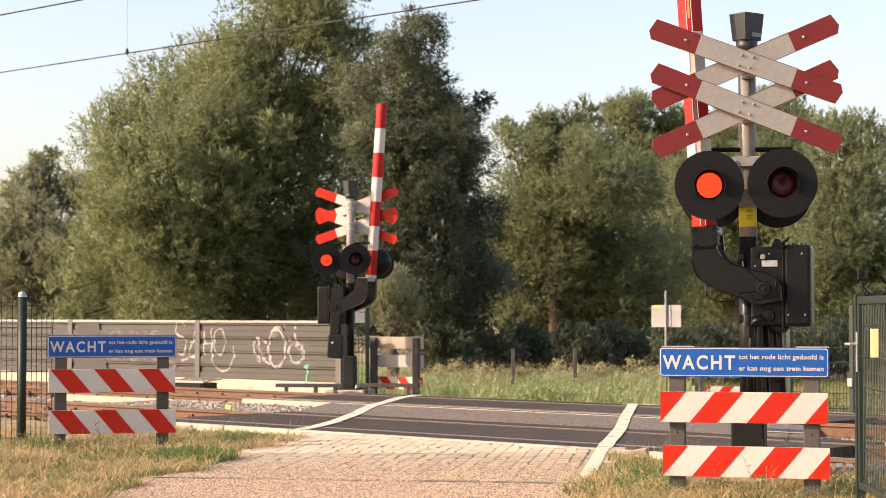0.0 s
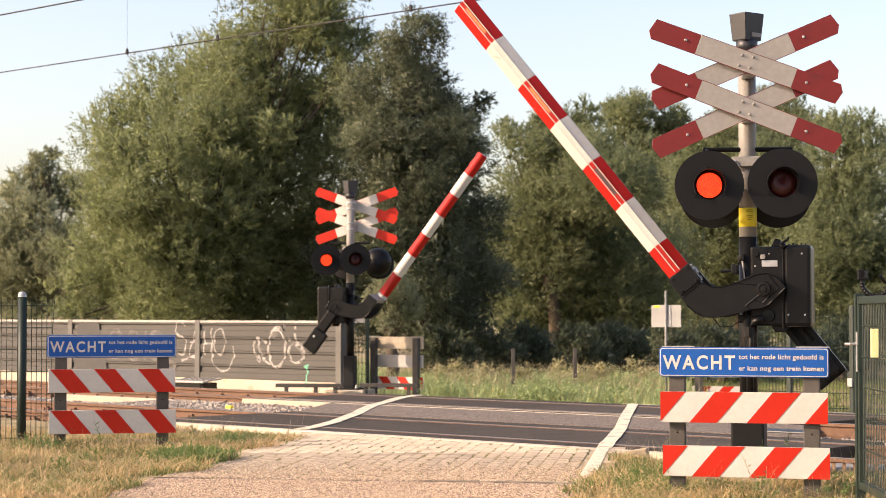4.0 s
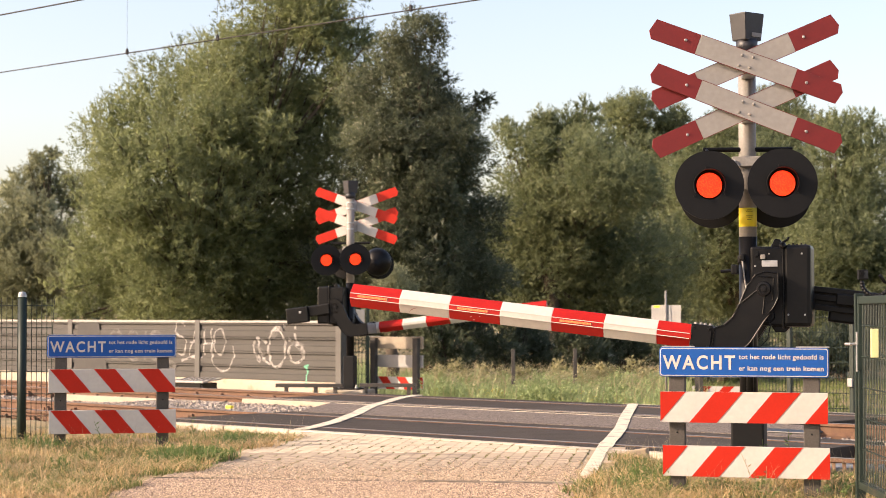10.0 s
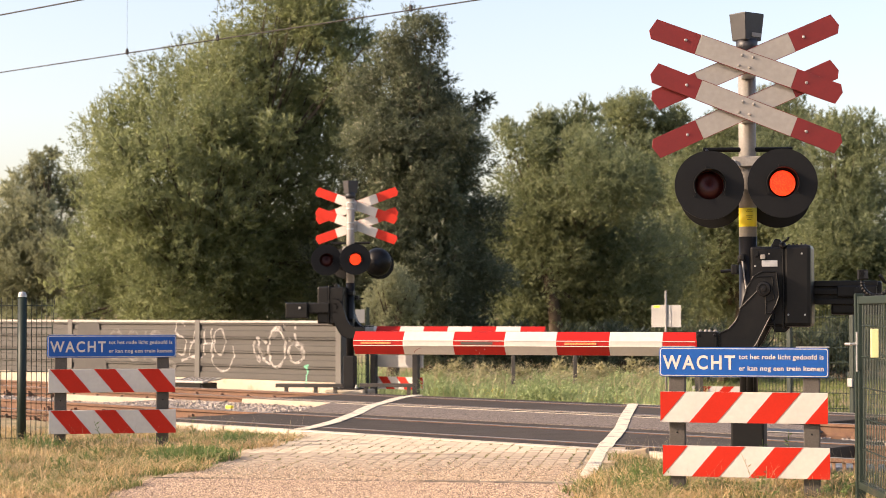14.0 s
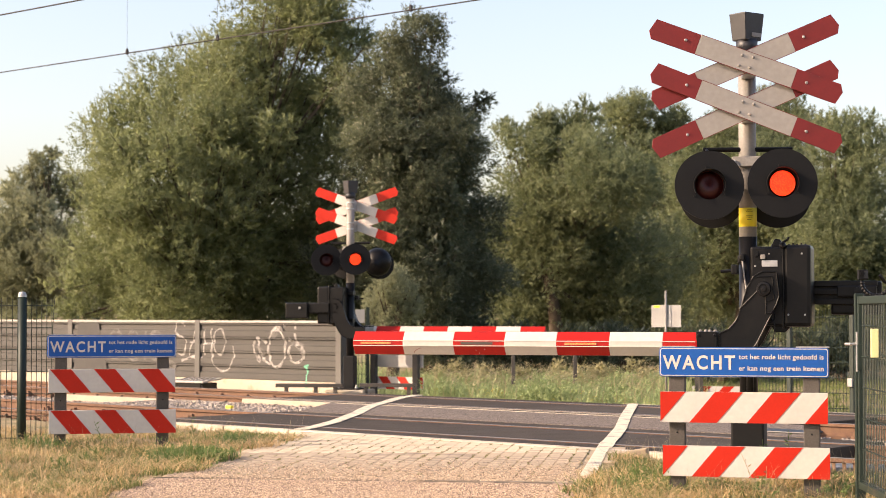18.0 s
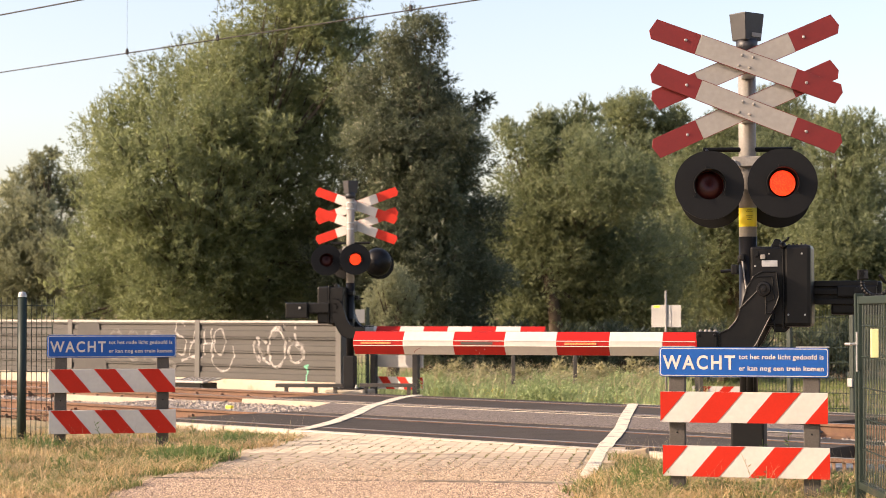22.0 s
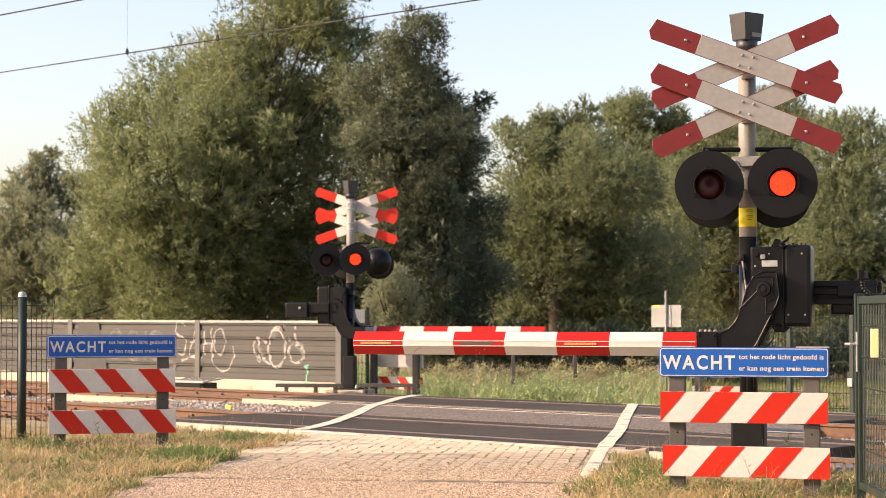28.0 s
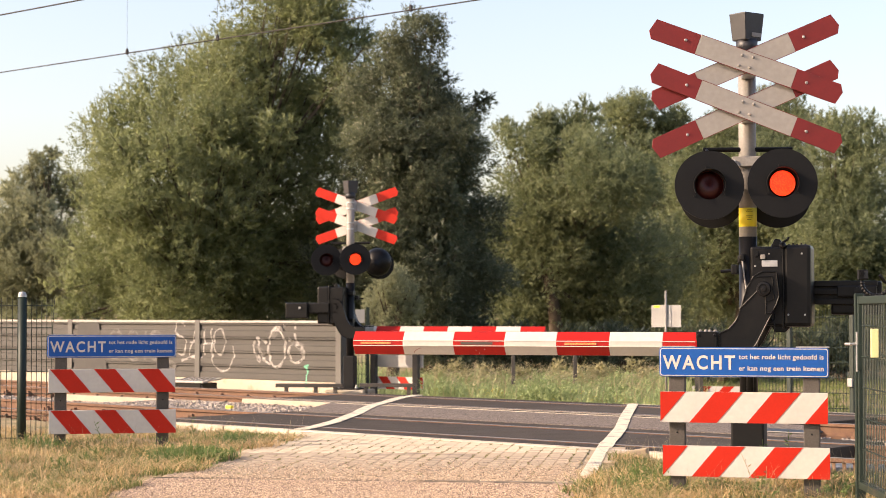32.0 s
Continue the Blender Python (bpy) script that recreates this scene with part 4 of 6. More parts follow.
            g = part("lit_strip", Shape().box(c - 0.12, c + 0.12, -0.006, 0.0, z0 - 0.008, z0 + 0.008), "amber", arm, "lit amber barrier lamp strip", at=pose(0, -hy, 0))
            if i:
                STRIPS.append((g, 0 if i == 2 else 1, hy))
        x, i = x2, i + 1
    for z in (0.019, -0.019):
        part("edge_strip", Shape().box(tip + 0.003, -0.5, -hy - 0.003, -hy + 0.002, z0 + z - 0.0028, z0 + z + 0.0028), "white", arm, "thin white strip along the boom")
    if not far:
        x = tip + 0.4015 * 1.62
        part("scratch", Shape().tube([(x + 0.16 * math.cos(radians(a)), -0.052, z0 - 0.078 + 0.055 * math.sin(radians(a))) for a in range(95, 180, 12)], 0.0016, 4), "shaded_red", arm, "thin red scratch on the white boom")
        for dx, dz in ((0.86, -0.052), (0.93, -0.045), (0.88, -0.075)):
            part("chip", Shape().lathe([(0.0, -0.002), (0.003, 0.0), (0.003, 0.003), (0.0, 0.004)], 7, pose(tip + dx + 0.12, -0.068 * (1 - (abs(dz) - 0.02) / 0.0685) - 0.012, z0 + dz)), "white", arm, "small paint chip")
    # counterweight behind the gearbox
    for z in (0.045, -0.015, -0.09):
        part("counterweight_bar", Shape().box(-0.05, 0.80, 0.475, 0.515, z - 0.022, z + 0.022), "black", arm, bevel=0.006)
    part("counterweight", Shape().box(0.10, 0.50, 0.517, 0.55, -0.10, 0.06), "black", arm, "black counterweight beam", bevel=0.012)
    part("counterweight", Shape().box(0.45, 0.83, 0.517, 0.60, -0.19, 0.065), "black", arm, "black counterweight block", bevel=0.02)
    part("counterweight", Shape().box(0.50, 0.79, 0.44, 0.473, -0.055, 0.03), "black", arm, "black counterweight plate", bevel=0.01)
    part("weight_bolt", Shape().lathe([(0.0, -0.03), (0.03, -0.028), (0.032, 0.0)], 12, pose(0.66, 0.44, -0.01)), "black", arm)
    part("weight_bolt", Shape().lathe([(0.0, 0.02), (0.02, 0.018), (0.022, 0.0)], 10, pose(0.58, 0.60, -0.02)), "steel", arm)
    part("shaft", Shape().tube([(0, 0.0, 0), (0, 0.54, 0)], 0.03, 14), "black", arm)
    return arm


def crossing_signal(m, far):
    # The near boards have their shade in the paint colour.
    white, red = ("white", "red") if far else ("shaded_white", "shaded_red")
    sig = thing("crossing_signal", m, "level crossing mast with crossbucks, red lamps and striped half barrier", "crossing signal", "crossing signals")
    part("mast", Shape().tube([(0, 0, 0.3), (0, 0, 1.77)], 0.067, 24), "black", sig, "black lower mast", smooth=True)
    part("mast", Shape().tube([(0, 0, 1.77), (0, 0, 3.18)], 0.065, 24), "pole", sig, "pale grey upper mast", smooth=True)
    bw = 0.092 if far else 0.122
    part("base", Shape().box(-bw, bw, -bw, bw, 0.02, 0.58), "matt_black", sig, "black base casing", bevel=0.015)
    part("foundation", Shape().box(-0.33, 0.33, -0.33, 0.33, -0.6, 0.03), "concrete", sig, "concrete foundation block", bevel=0.02)
    foot = part("foot_flange", Shape().box(-0.19, 0.19, -0.19, 0.19, 0.03, 0.055), "matt_black", sig, "bolted black foot flange", bevel=0.006)
    for x in (-0.155, 0.155):
        for y in (-0.155, 0.155):
            part("anchor_bolt", Shape().lathe([(0.0, 0.06), (0.014, 0.055), (0.016, 0.02), (0.026, 0.018), (0.026, 0.0)], 8, pose(x, y, 0.055, 90)), "steel", foot)
    part("neck", Shape().tube([(0, 0, 3.15), (0, 0, 3.25)], 0.08, 20), "cap", sig, smooth=True)
    cap = Shape().put([(x * k, y * k, z) for z, k in ((3.235, 0.82), (3.44, 1.0)) for x, y in ((-0.10, -0.085), (0.10, -0.085), (0.10, 0.085), (-0.10, 0.085))],
                      [(3, 2, 1, 0), (4, 5, 6, 7), (0, 1, 5, 4), (1, 2, 6, 5), (2, 3, 7, 6), (3, 0, 4, 7)])
    bell = part("bell_housing", cap, "cap", sig, "dark grey bell housing", bevel=0.008, at=pose(0, 0, 0, 0, 0, 50))
    part("plate", Shape().box(-0.02, 0.075, -0.079, -0.072, 3.262, 3.292, pose(0, 0, 0)), "pole", bell, "small metal plate")
    turn = pose(0, 0, 0, 0, 0, 0 if far else 11)
    board_turn, bx = (turn, -0.03) if far else (pose(0, 0, 0, 0, 0, 16), -0.053)
    a, b = (18.6, 19.8) if far else (18.9, 23.3)
    for z, da, db, dz in ((3.036, 0.0 if far else 0.5, 0.0, 0.012), (2.703, 0.0 if far else 2.3, 0.0 if far else 0.9, 0.012 if far else 0.0)):
        cross_board(sig, board_turn @ pose(bx, -0.25, z + dz, 0, a + da, 0), white, red)
        cross_board(sig, board_turn @ pose(bx, -0.22, z + dz, 0, -b - db, 0), white, red)
        part("bracket", Shape().box(-0.05, 0.05, -0.212, 0.0, z - 0.09, z + 0.09, turn), "steel", sig, bevel=0.004)
        for k in (-0.05, 0.05):
            part("clamp_ring", Shape().tube([(0, 0, z + k - 0.012), (0, 0, z + k + 0.012)], 0.071, 20), "steel", sig)
    part("lamp_crossbar", Shape().tube([(-0.33, -0.02, 2.42), (0.33, -0.02, 2.42)], 0.018, 10, m=turn), "black", sig)
    clamp = part("lamp_clamp", Shape().box(-0.105, 0.105, -0.095, -0.06, 2.29, 2.365).box(-0.105, 0.105, 0.06, 0.095, 2.29, 2.365).box(-0.075, 0.075, -0.06, 0.06, 2.30, 2.355), "pole", sig, "grey two-part pole clamp", bevel=0.006)
    for x in (-0.088, 0.088):
        part("clamp_bolt", Shape().lathe([(0.0, -0.022), (0.012, -0.02), (0.014, 0.0)], 8, pose(x, -0.095, 2.328)), "steel", clamp)
    if far:
        lamp(sig, pose(0.311, 0.30, 2.135, 0, 0, 202), 0)
        lamp(sig, pose(-0.182, 0.30, 2.145, 0, 0, 202), 1)
        lamp(sig, pose(0.19, -0.30, 2.10), 1, False)
        lamp(sig, pose(-0.33, -0.54, 2.09, 0, 0, 35), 0, False)
        dome = [(0.0, 0.16), (0.12, 0.14), (0.2, 0.08), (0.235, 0.0), (0.235, -0.02), (0.0, -0.02)]
        part("lamp_cover", Shape().lathe(dome, 28, pose(-0.335, -0.42, 2.12, 0, 0, 0)), "black", sig, "glossy black domed lamp back", smooth=True)
    else:
        lamp(sig, turn @ pose(-0.305, -0.29, 2.137), 0)
        lamp(sig, turn @ pose(0.225, -0.29, 2.15), 1)
        lamp(sig, turn @ pose(-0.24, 0.22, 2.10, 0, 0, 180), 0, False)
        lamp(sig, turn @ pose(0.245, 0.22, 2.10, 0, 0, 180), 1, False)
        for x in (-0.305, 0.25):
            part("lamp_arm", Shape().tube([(x, -0.15, 2.2), (x, -0.06, 2.405), (x, -0.02, 2.42)], 0.014, 8, m=turn), "black", sig)
    if not far:
        label = part("label", Shape().tube([(0, 0, 1.845), (0, 0, 1.985)], 0.0665, 24), "yellow", sig, "yellow instruction label round the mast", smooth=True)
        for i, (w, z) in enumerate(((0.035, 1.968), (0.05, 1.958), (0.05, 1.924), (0.044, 1.914), (0.03, 1.898))):
            part("print_bar", Shape().box(-w / 2, w / 2, -0.0685, -0.066, z - 0.0018, z + 0.0018, pose(0, 0, 0, 0, 0, 15)), "matt_black", label)
    # gearbox
    gear = part("gearbox", Shape().box(0.022, 0.273, -0.075, 0.30, 1.107, 1.695), "black", sig, "black barrier gearbox", bevel=0.018)
    part("cover", Shape().box(0.263, 0.467, -0.09, 0.315, 1.10, 1.707), "black", gear, "rounded gearbox cover", bevel=0.03)
    part("flange", Shape().box(0.256, 0.270, -0.095, 0.32, 1.09, 1.716), "black", gear, bevel=0.005)
    part("type_plate", Shape().box(0.108, 0.223, -0.081, -0.074, 1.545, 1.592), "steel", gear, "small metal type plate", bevel=0.002)
    part("top_lug", Shape().prism([(0.16, 1.69), (0.255, 1.69), (0.235, 1.75), (0.195, 1.758)], 0.04, 0.10), "black", gear, "angled hinge lug", bevel=0.008)
    part("wing_nut", Shape().tube([(0.235, 0.0, 1.715), (0.29, 0.0, 1.745), (0.30, 0.0, 1.765)], 0.009, 8), "black", gear)
    part("latch_knob", Shape().lathe([(0.0, -0.03), (0.022, -0.026), (0.026, 0.0), (0.022, 0.026), (0.0, 0.03)], 12, pose(0.262, -0.09, 1.70)), "black", gear, "round latch knob", smooth=True)
    part("bottom_lug", Shape().prism([(0.20, 1.06), (0.27, 1.06), (0.33, 1.12), (0.16, 1.12)], -0.02, 0.05), "black", gear, bevel=0.006)
    for x, z in ((0.06, 1.55), (0.16, 1.64), (0.30, 1.19), (0.42, 1.19), (0.40, 1.64)):
        part("screw", Shape().lathe([(0.0, -0.008), (0.006, -0.007), (0.008, 0.0)], 8, pose(x, -0.075 if x < 0.26 else -0.09, z)), "steel", gear)
    for i in range(5):
        part("top_stud", Shape().tube([(0.30 + i * 0.03, 0.02, 1.70), (0.30 + i * 0.03, 0.02, 1.716 + 0.006 * (i % 2))], 0.007, 6), "black", gear)
    part("lock", Shape().tube([(0.063, -0.10, 1.64), (0.063, -0.06, 1.64)], 0.022, 12), "black", gear)
    part("crank_port", Shape().lathe([(0.0, -0.03), (0.045, -0.028), (0.05, -0.01), (0.05, 0.0)], 18, pose(0.153, -0.075, 1.185)), "black", gear)
    part("padlock", Shape().box(0.10, 0.135, -0.10, -0.075, 1.60, 1.635), "pole", gear, "small grey padlock", bevel=0.006)
    lever = part("release_lever", Shape().tube([(-0.035, -0.085, 1.60), (-0.02, -0.10, 1.48), (0.005, -0.115, 1.33)], 0.007, 6), "pole", gear, "thin grey release lever")
    part("lever_knob", Shape().box(-0.055, -0.015, -0.105, -0.065, 1.59, 1.64), "black", lever, bevel=0.01)
    for z in (1.16, 1.6):
        part("mount_bracket", Shape().box(-0.072, 0.072, -0.06, 0.09, z - 0.03, z + 0.03), "black", sig, bevel=0.01)
    part("catch", Shape().box(-0.11, -0.06, -0.16, -0.06, 1.49, 1.56), "black", sig, bevel=0.01)
    part("catch_pin", Shape().tube([(-0.19, -0.12, 1.51), (-0.06, -0.12, 1.52)], 0.012, 8), "black", sig)
    part("cable_pipe", Shape().tube([(0.02, -0.085, 0.55), (0.02, -0.12, 1.08), (0.05, -0.14, 1.15), (0.12, -0.14, 1.17)], 0.028, 12), "black", sig, "bent black cable pipe", smooth=True)
    part("pipe_collar", Shape().tube([(0.02, -0.13, 1.03), (0.02, -0.13, 1.10)], 0.04, 12), "black", sig)
    arm = barrier_arm(sig, pose(0.131, -0.14, 1.379), far)
    ARMS.append((arm, far))
    return sig


near_signal = crossing_signal(pose(2.273, 13.47, 0.0, 0, 0, -15), False)
far_signal = crossing_signal(pose(-1.517, 29.6, -0.07, 0, 0, 165), True)


# ---------------- sign stands ----------------
def sign_stand(m, slant, label, text=True, back=False, tall=0.97, skew=((0, 0), (0, 0))):
    st = thing("sign_stand", m, label, "warning stand", "sign stands")
    for x in (-0.45, 0.45):
        post = part("post", Shape().box(x - 0.054, x + 0.054, 0.0, 0.075, -0.25, tall - 0.02), "timber", st, "weathered square post", bevel=0.008)
        # A black stud stands for the dark inside a small hole in the post.
        part("post_hole_dot", Shape().lathe([(0.0, -0.005), (0.005, -0.004), (0.007, 0.0)], 8, pose(x, 0, 0.39)), "matt_black", post)
    W, H = 0.557, 0.104
    for z in (0.565, 0.20):
        plain = back and z > 0.3
        board = part("board", Shape().box(-W, W, -0.028, -0.002, z - H, z + H), "pale_plate" if plain else "white", st, "plain grey back of a board" if plain else "white reflective board with red slanting stripes", bevel=0.004)
        shove, swing = skew[0] if z > 0.3 else skew[1]
        board.matrix_basis = pose(shove, -0.012 if swing else 0, 0, 0, 0, swing)
        if plain:
            continue
        # slanting stripes, cut off at the board's ends
        shift, width, period, first = 0.175, 0.185, 0.384, -W - 0.19 if slant > 0 else -W + 0.012
        faces = (-0.031, -0.028) if not back else (-0.0025, 0.001)
        for k in range(5):
            x = first + k * period
            quad = [(x, -H), (x + width, -H), (x + width + shift, H), (x + shift, H)] if slant > 0 else [(x + shift, -H), (x + shift + width, -H), (x + width, H), (x, H)]
            for lim, sign in ((-W, 1), (W, -1)):
                cut = []
                for i in range(len(quad)):
                    p, q = quad[i - 1], quad[i]
                    ip, iq = (p[0] - lim) * sign >= 0, (q[0] - lim) * sign >= 0
                    if ip != iq:
                        f = (lim - p[0]) / (q[0] - p[0])
                        cut.append((lim, p[1] + f * (q[1] - p[1])))
                    if iq:
                        cut.append(q)
                quad = cut
                if not quad:
                    break
            if len(quad) > 2:
                part("stripe", Shape().prism([(a, b + z) for a, b in quad], *faces), "red", board, "red reflective stripe")
    def rounded(inset, y0, y1, rad):
        a, b, c, d = -W - 0.01 + inset, W + 0.01 - inset, tall - 0.2 + inset, tall - inset
        pts = []
        for cx, cz, start in ((b - rad, c + rad, -90), (b - rad, d - rad, 0), (a + rad, d - rad, 90), (a + rad, c + rad, 180)):
            pts += [(cx + rad * math.cos(radians(start + k * 22.5)), cz + rad * math.sin(radians(start + k * 22.5))) for k in range(5)]
        return Shape().prism(pts, y0, y1)
    sign = part("sign_panel", rounded(0, -0.02, -0.002, 0.022), "blue" if not back else "pale_timber", st, "blue sign panel with white lettering" if not back else "plain beige back of a sign panel", bevel=0.006)
    for x in (-0.45, 0.45):
        part("sign_clip", Shape().box(x - 0.1, x + 0.12, -0.018, 0.02, tall, tall + 0.008), "steel", st)
    if text:
        part("border", rounded(0.006, -0.0206, -0.0195, 0.018), "white", sign, "thin white border")
        part("sign_face", rounded(0.0115, -0.0214, -0.0195, 0.014), "blue", sign, "blue sign face")
        words("lettering", "WACHT", 0.132, "white", sign, pose(-W + 0.014, -0.0224, tall - 0.147, 90), 1.25, 0.488, 0.022)
        words("lettering", "tot het rode licht gedoofd is", 0.046, "white", sign, pose(-0.03, -0.0224, tall - 0.078, 90), 1.05, 0.562, 0.017)
        words("lettering", "er kan nog een trein komen", 0.046, "white", sign, pose(-0.03, -0.0224, tall - 0.155, 90), 1.05, 0.562, 0.017)
    return st


sign_stand(pose(2.032, 12.25, 0.0, 0, 0, -14), 1, "sunlit blue warning sign over red and white striped boards", skew=((0.0, 1.2), (0.014, -1.2)))
sign_stand(pose(-2.96, 16.2, 0.035, 0, 0, 12), -1, "shaded blue warning sign over red and white striped boards", skew=((0.002, 0.5), (0.008, -0.4)))
sign_stand(pose(-0.78, 30.2, -0.16, 0, 0, 143), 1, "timber stand seen from behind with plain and striped boards", False, True)
sign_stand(pose(4.85, 31.2, -0.36, 0, 0, 165), -1, "timber stand seen from behind with a plain top board", False, True)


# ---------------- fences and gate ----------------
def mesh_panel(parent, x0, x1, z0, z1, step=0.05, r=0.0026, rows=0.2, first=0.02):
    n = int(round((x1 - x0) / step))
    for i in range(n + 1):
        x = x0 + i * step
        part("wire", Shape().tube([(x, 0, z0), (x, 0, z1)], r, 4), "green_steel", parent)
    z = z0 + first
    while z < z1:
        for y in (-0.006, 0.006):
            part("crosswire", Shape().tube([(x0 - 0.01, y, z), (x1 + 0.01, y, z)], r * 1.15, 4), "green_steel", parent)
        z += rows


def fences():
    left = thing("mesh_fence", pose(-3.825, 16.45, 0.0), "dark green welded mesh fence beside the dry verge", "fence")
    part("post", Shape().tube([(0, 0, -0.3), (0, 0, 1.36)], 0.036, 16), "green_steel", left, "round green post", smooth=True)
    part("post_cap", Shape().lathe([(0.0, -0.03), (0.028, -0.022), (0.04, 0.0), (0.04, 0.02), (0.0, 0.02)], 16, pose(0, 0, 1.37, -90)), "steel", left, "pale post cap")
    mesh_panel(left, -0.64, -0.04, -0.02, 1.345, 0.05, 0.0034, 0.2, 0.09)
    mesh_panel(left, 0.04, 0.27, -0.02, 1.345, 0.046, 0.0034, 0.2, 0.09)
    part("wire", Shape().tube([(0.272, 0, 0.75), (0.278, -0.01, 1.05), (0.30, -0.02, 1.36)], 0.0034, 4), "green_steel", left, "wire bent outwards")
    back = thing("mesh_fence", TRACK @ pose(-13.2, 21.25, -0.3), "tall green welded mesh fence beyond the tracks", "fence")
    for x in (0.46, 1.4, 3.9):
        part("post", Shape().box(x - 0.03, x + 0.03, -0.02, 0.04, -0.1, 1.60), "green_steel", back, bevel=0.004)
    for a, b in ((0.0, 0.40), (0.52, 1.34), (1.46, 3.84)):
        mesh_panel(back, a, b, 0.03, 1.55, 0.05, 0.0042)
    part("white_box", Shape().box(1.36, 1.43, -0.06, -0.02, 0.54, 0.65), "pale_plate", back, "small white box on the post", bevel=0.008)
    side = thing("mesh_fence", pose(-1.56, 32.2, -0.35), "narrow green mesh fence panel beside the far mast", "fence")
    part("post", Shape().box(0.19, 0.25, -0.03, 0.03, -0.2, 1.66), "green_steel", side, bevel=0.005)
    mesh_panel(side, 0.0, 0.18, 0.05, 1.62, 0.06, 0.004)
    part("plate", Shape().box(0.0, 0.17, -0.03, -0.012, 1.38, 1.62), "pale_plate", side, "pale slatted plate", bevel=0.004)
    road_turn = math.degrees(math.atan2(-1, -0.037))
    gate = thing("mesh_gate", pose(2.73, 11.85, 0.0, 0, 0, road_turn), "dark green mesh gate with a lever handle beside the road", "gate")
    part("gate_post", Shape().box(-0.05, 0.0, -0.03, 0.03, -0.2, 1.33), "green_steel", gate, "square gate post", bevel=0.005)
    part("gate_frame", Shape().box(0.02, 0.065, -0.022, 0.022, 0.06, 1.31), "green_steel", gate, bevel=0.004)
    part("gate_frame", Shape().box(1.95, 2.0, -0.022, 0.022, 0.06, 1.31), "green_steel", gate, bevel=0.004)
    part("gate_frame", Shape().box(0.067, 1.948, -0.022, 0.022, 1.262, 1.31), "green_steel", gate, bevel=0.004)
    part("gate_frame", Shape().box(0.067, 1.948, -0.022, 0.022, 0.06, 0.105), "green_steel", gate, bevel=0.004)
    mesh_panel(gate, 0.10, 1.93, 0.1, 1.27, 0.05, 0.0032)
    part("lock_case", Shape().box(0.01, 0.07, -0.03, 0.03, 0.83, 1.0), "green_steel", gate, bevel=0.006)
    part("lever_handle", Shape().tube([(0.04, -0.03, 1.0), (0.04, -0.07, 1.0), (-0.02, -0.09, 1.0)], 0.009, 8), "steel", gate, "pale metal lever handle")
    part("handle_plate", Shape().box(0.025, 0.058, -0.034, -0.024, 0.82, 1.08), "steel", gate, "pale metal handle plate", bevel=0.003)
    part("reflector", Shape().box(0.594, 0.606, -0.05, 0.0, 0.925, 1.105), "reflector", gate, "pale yellow reflector strip", bevel=0.005)
    # small action camera on a bendy tripod
    cam_rig = thing("action_camera", pose(2.742, 11.8, 1.33), "small black action camera on a bendy tripod clamped to the gate", "camera")
    part("camera_body", Shape().box(-0.035, 0.03, -0.02, 0.02, 0.09, 0.155), "matt_black", cam_rig, bevel=0.006)
    part("camera_lens", Shape().tube([(-0.01, -0.028, 0.13), (-0.01, -0.018, 0.13)], 0.014, 14), "black", cam_rig)
    part("camera_screen", Shape().box(0.0, 0.026, -0.0215, -0.0195, 0.1, 0.148), "cap", cam_rig)
    for i in range(16):
        a = radians(180 + 200 * i / 15)
        p = (0.075 + 0.09 * math.cos(a), -0.03, 0.07 + 0.085 * math.sin(a))
        part("tripod_bead", Shape().lathe([(0.0, -0.014), (0.011, -0.010), (0.0155, 0.0), (0.011, 0.010), (0.0, 0.014)], 10, pose(*p)), "black", cam_rig, smooth=True)
    part("tripod_leg", Shape().tube([(0.10, -0.03, 0.12), (0.135, -0.02, 0.075), (0.17, -0.01, 0.06)], 0.011, 8), "black", cam_rig)
    part("tripod_foot", Shape().box(0.0, 0.06, -0.03, 0.02, -0.025, -0.008), "black", cam_rig, bevel=0.005)


fences()


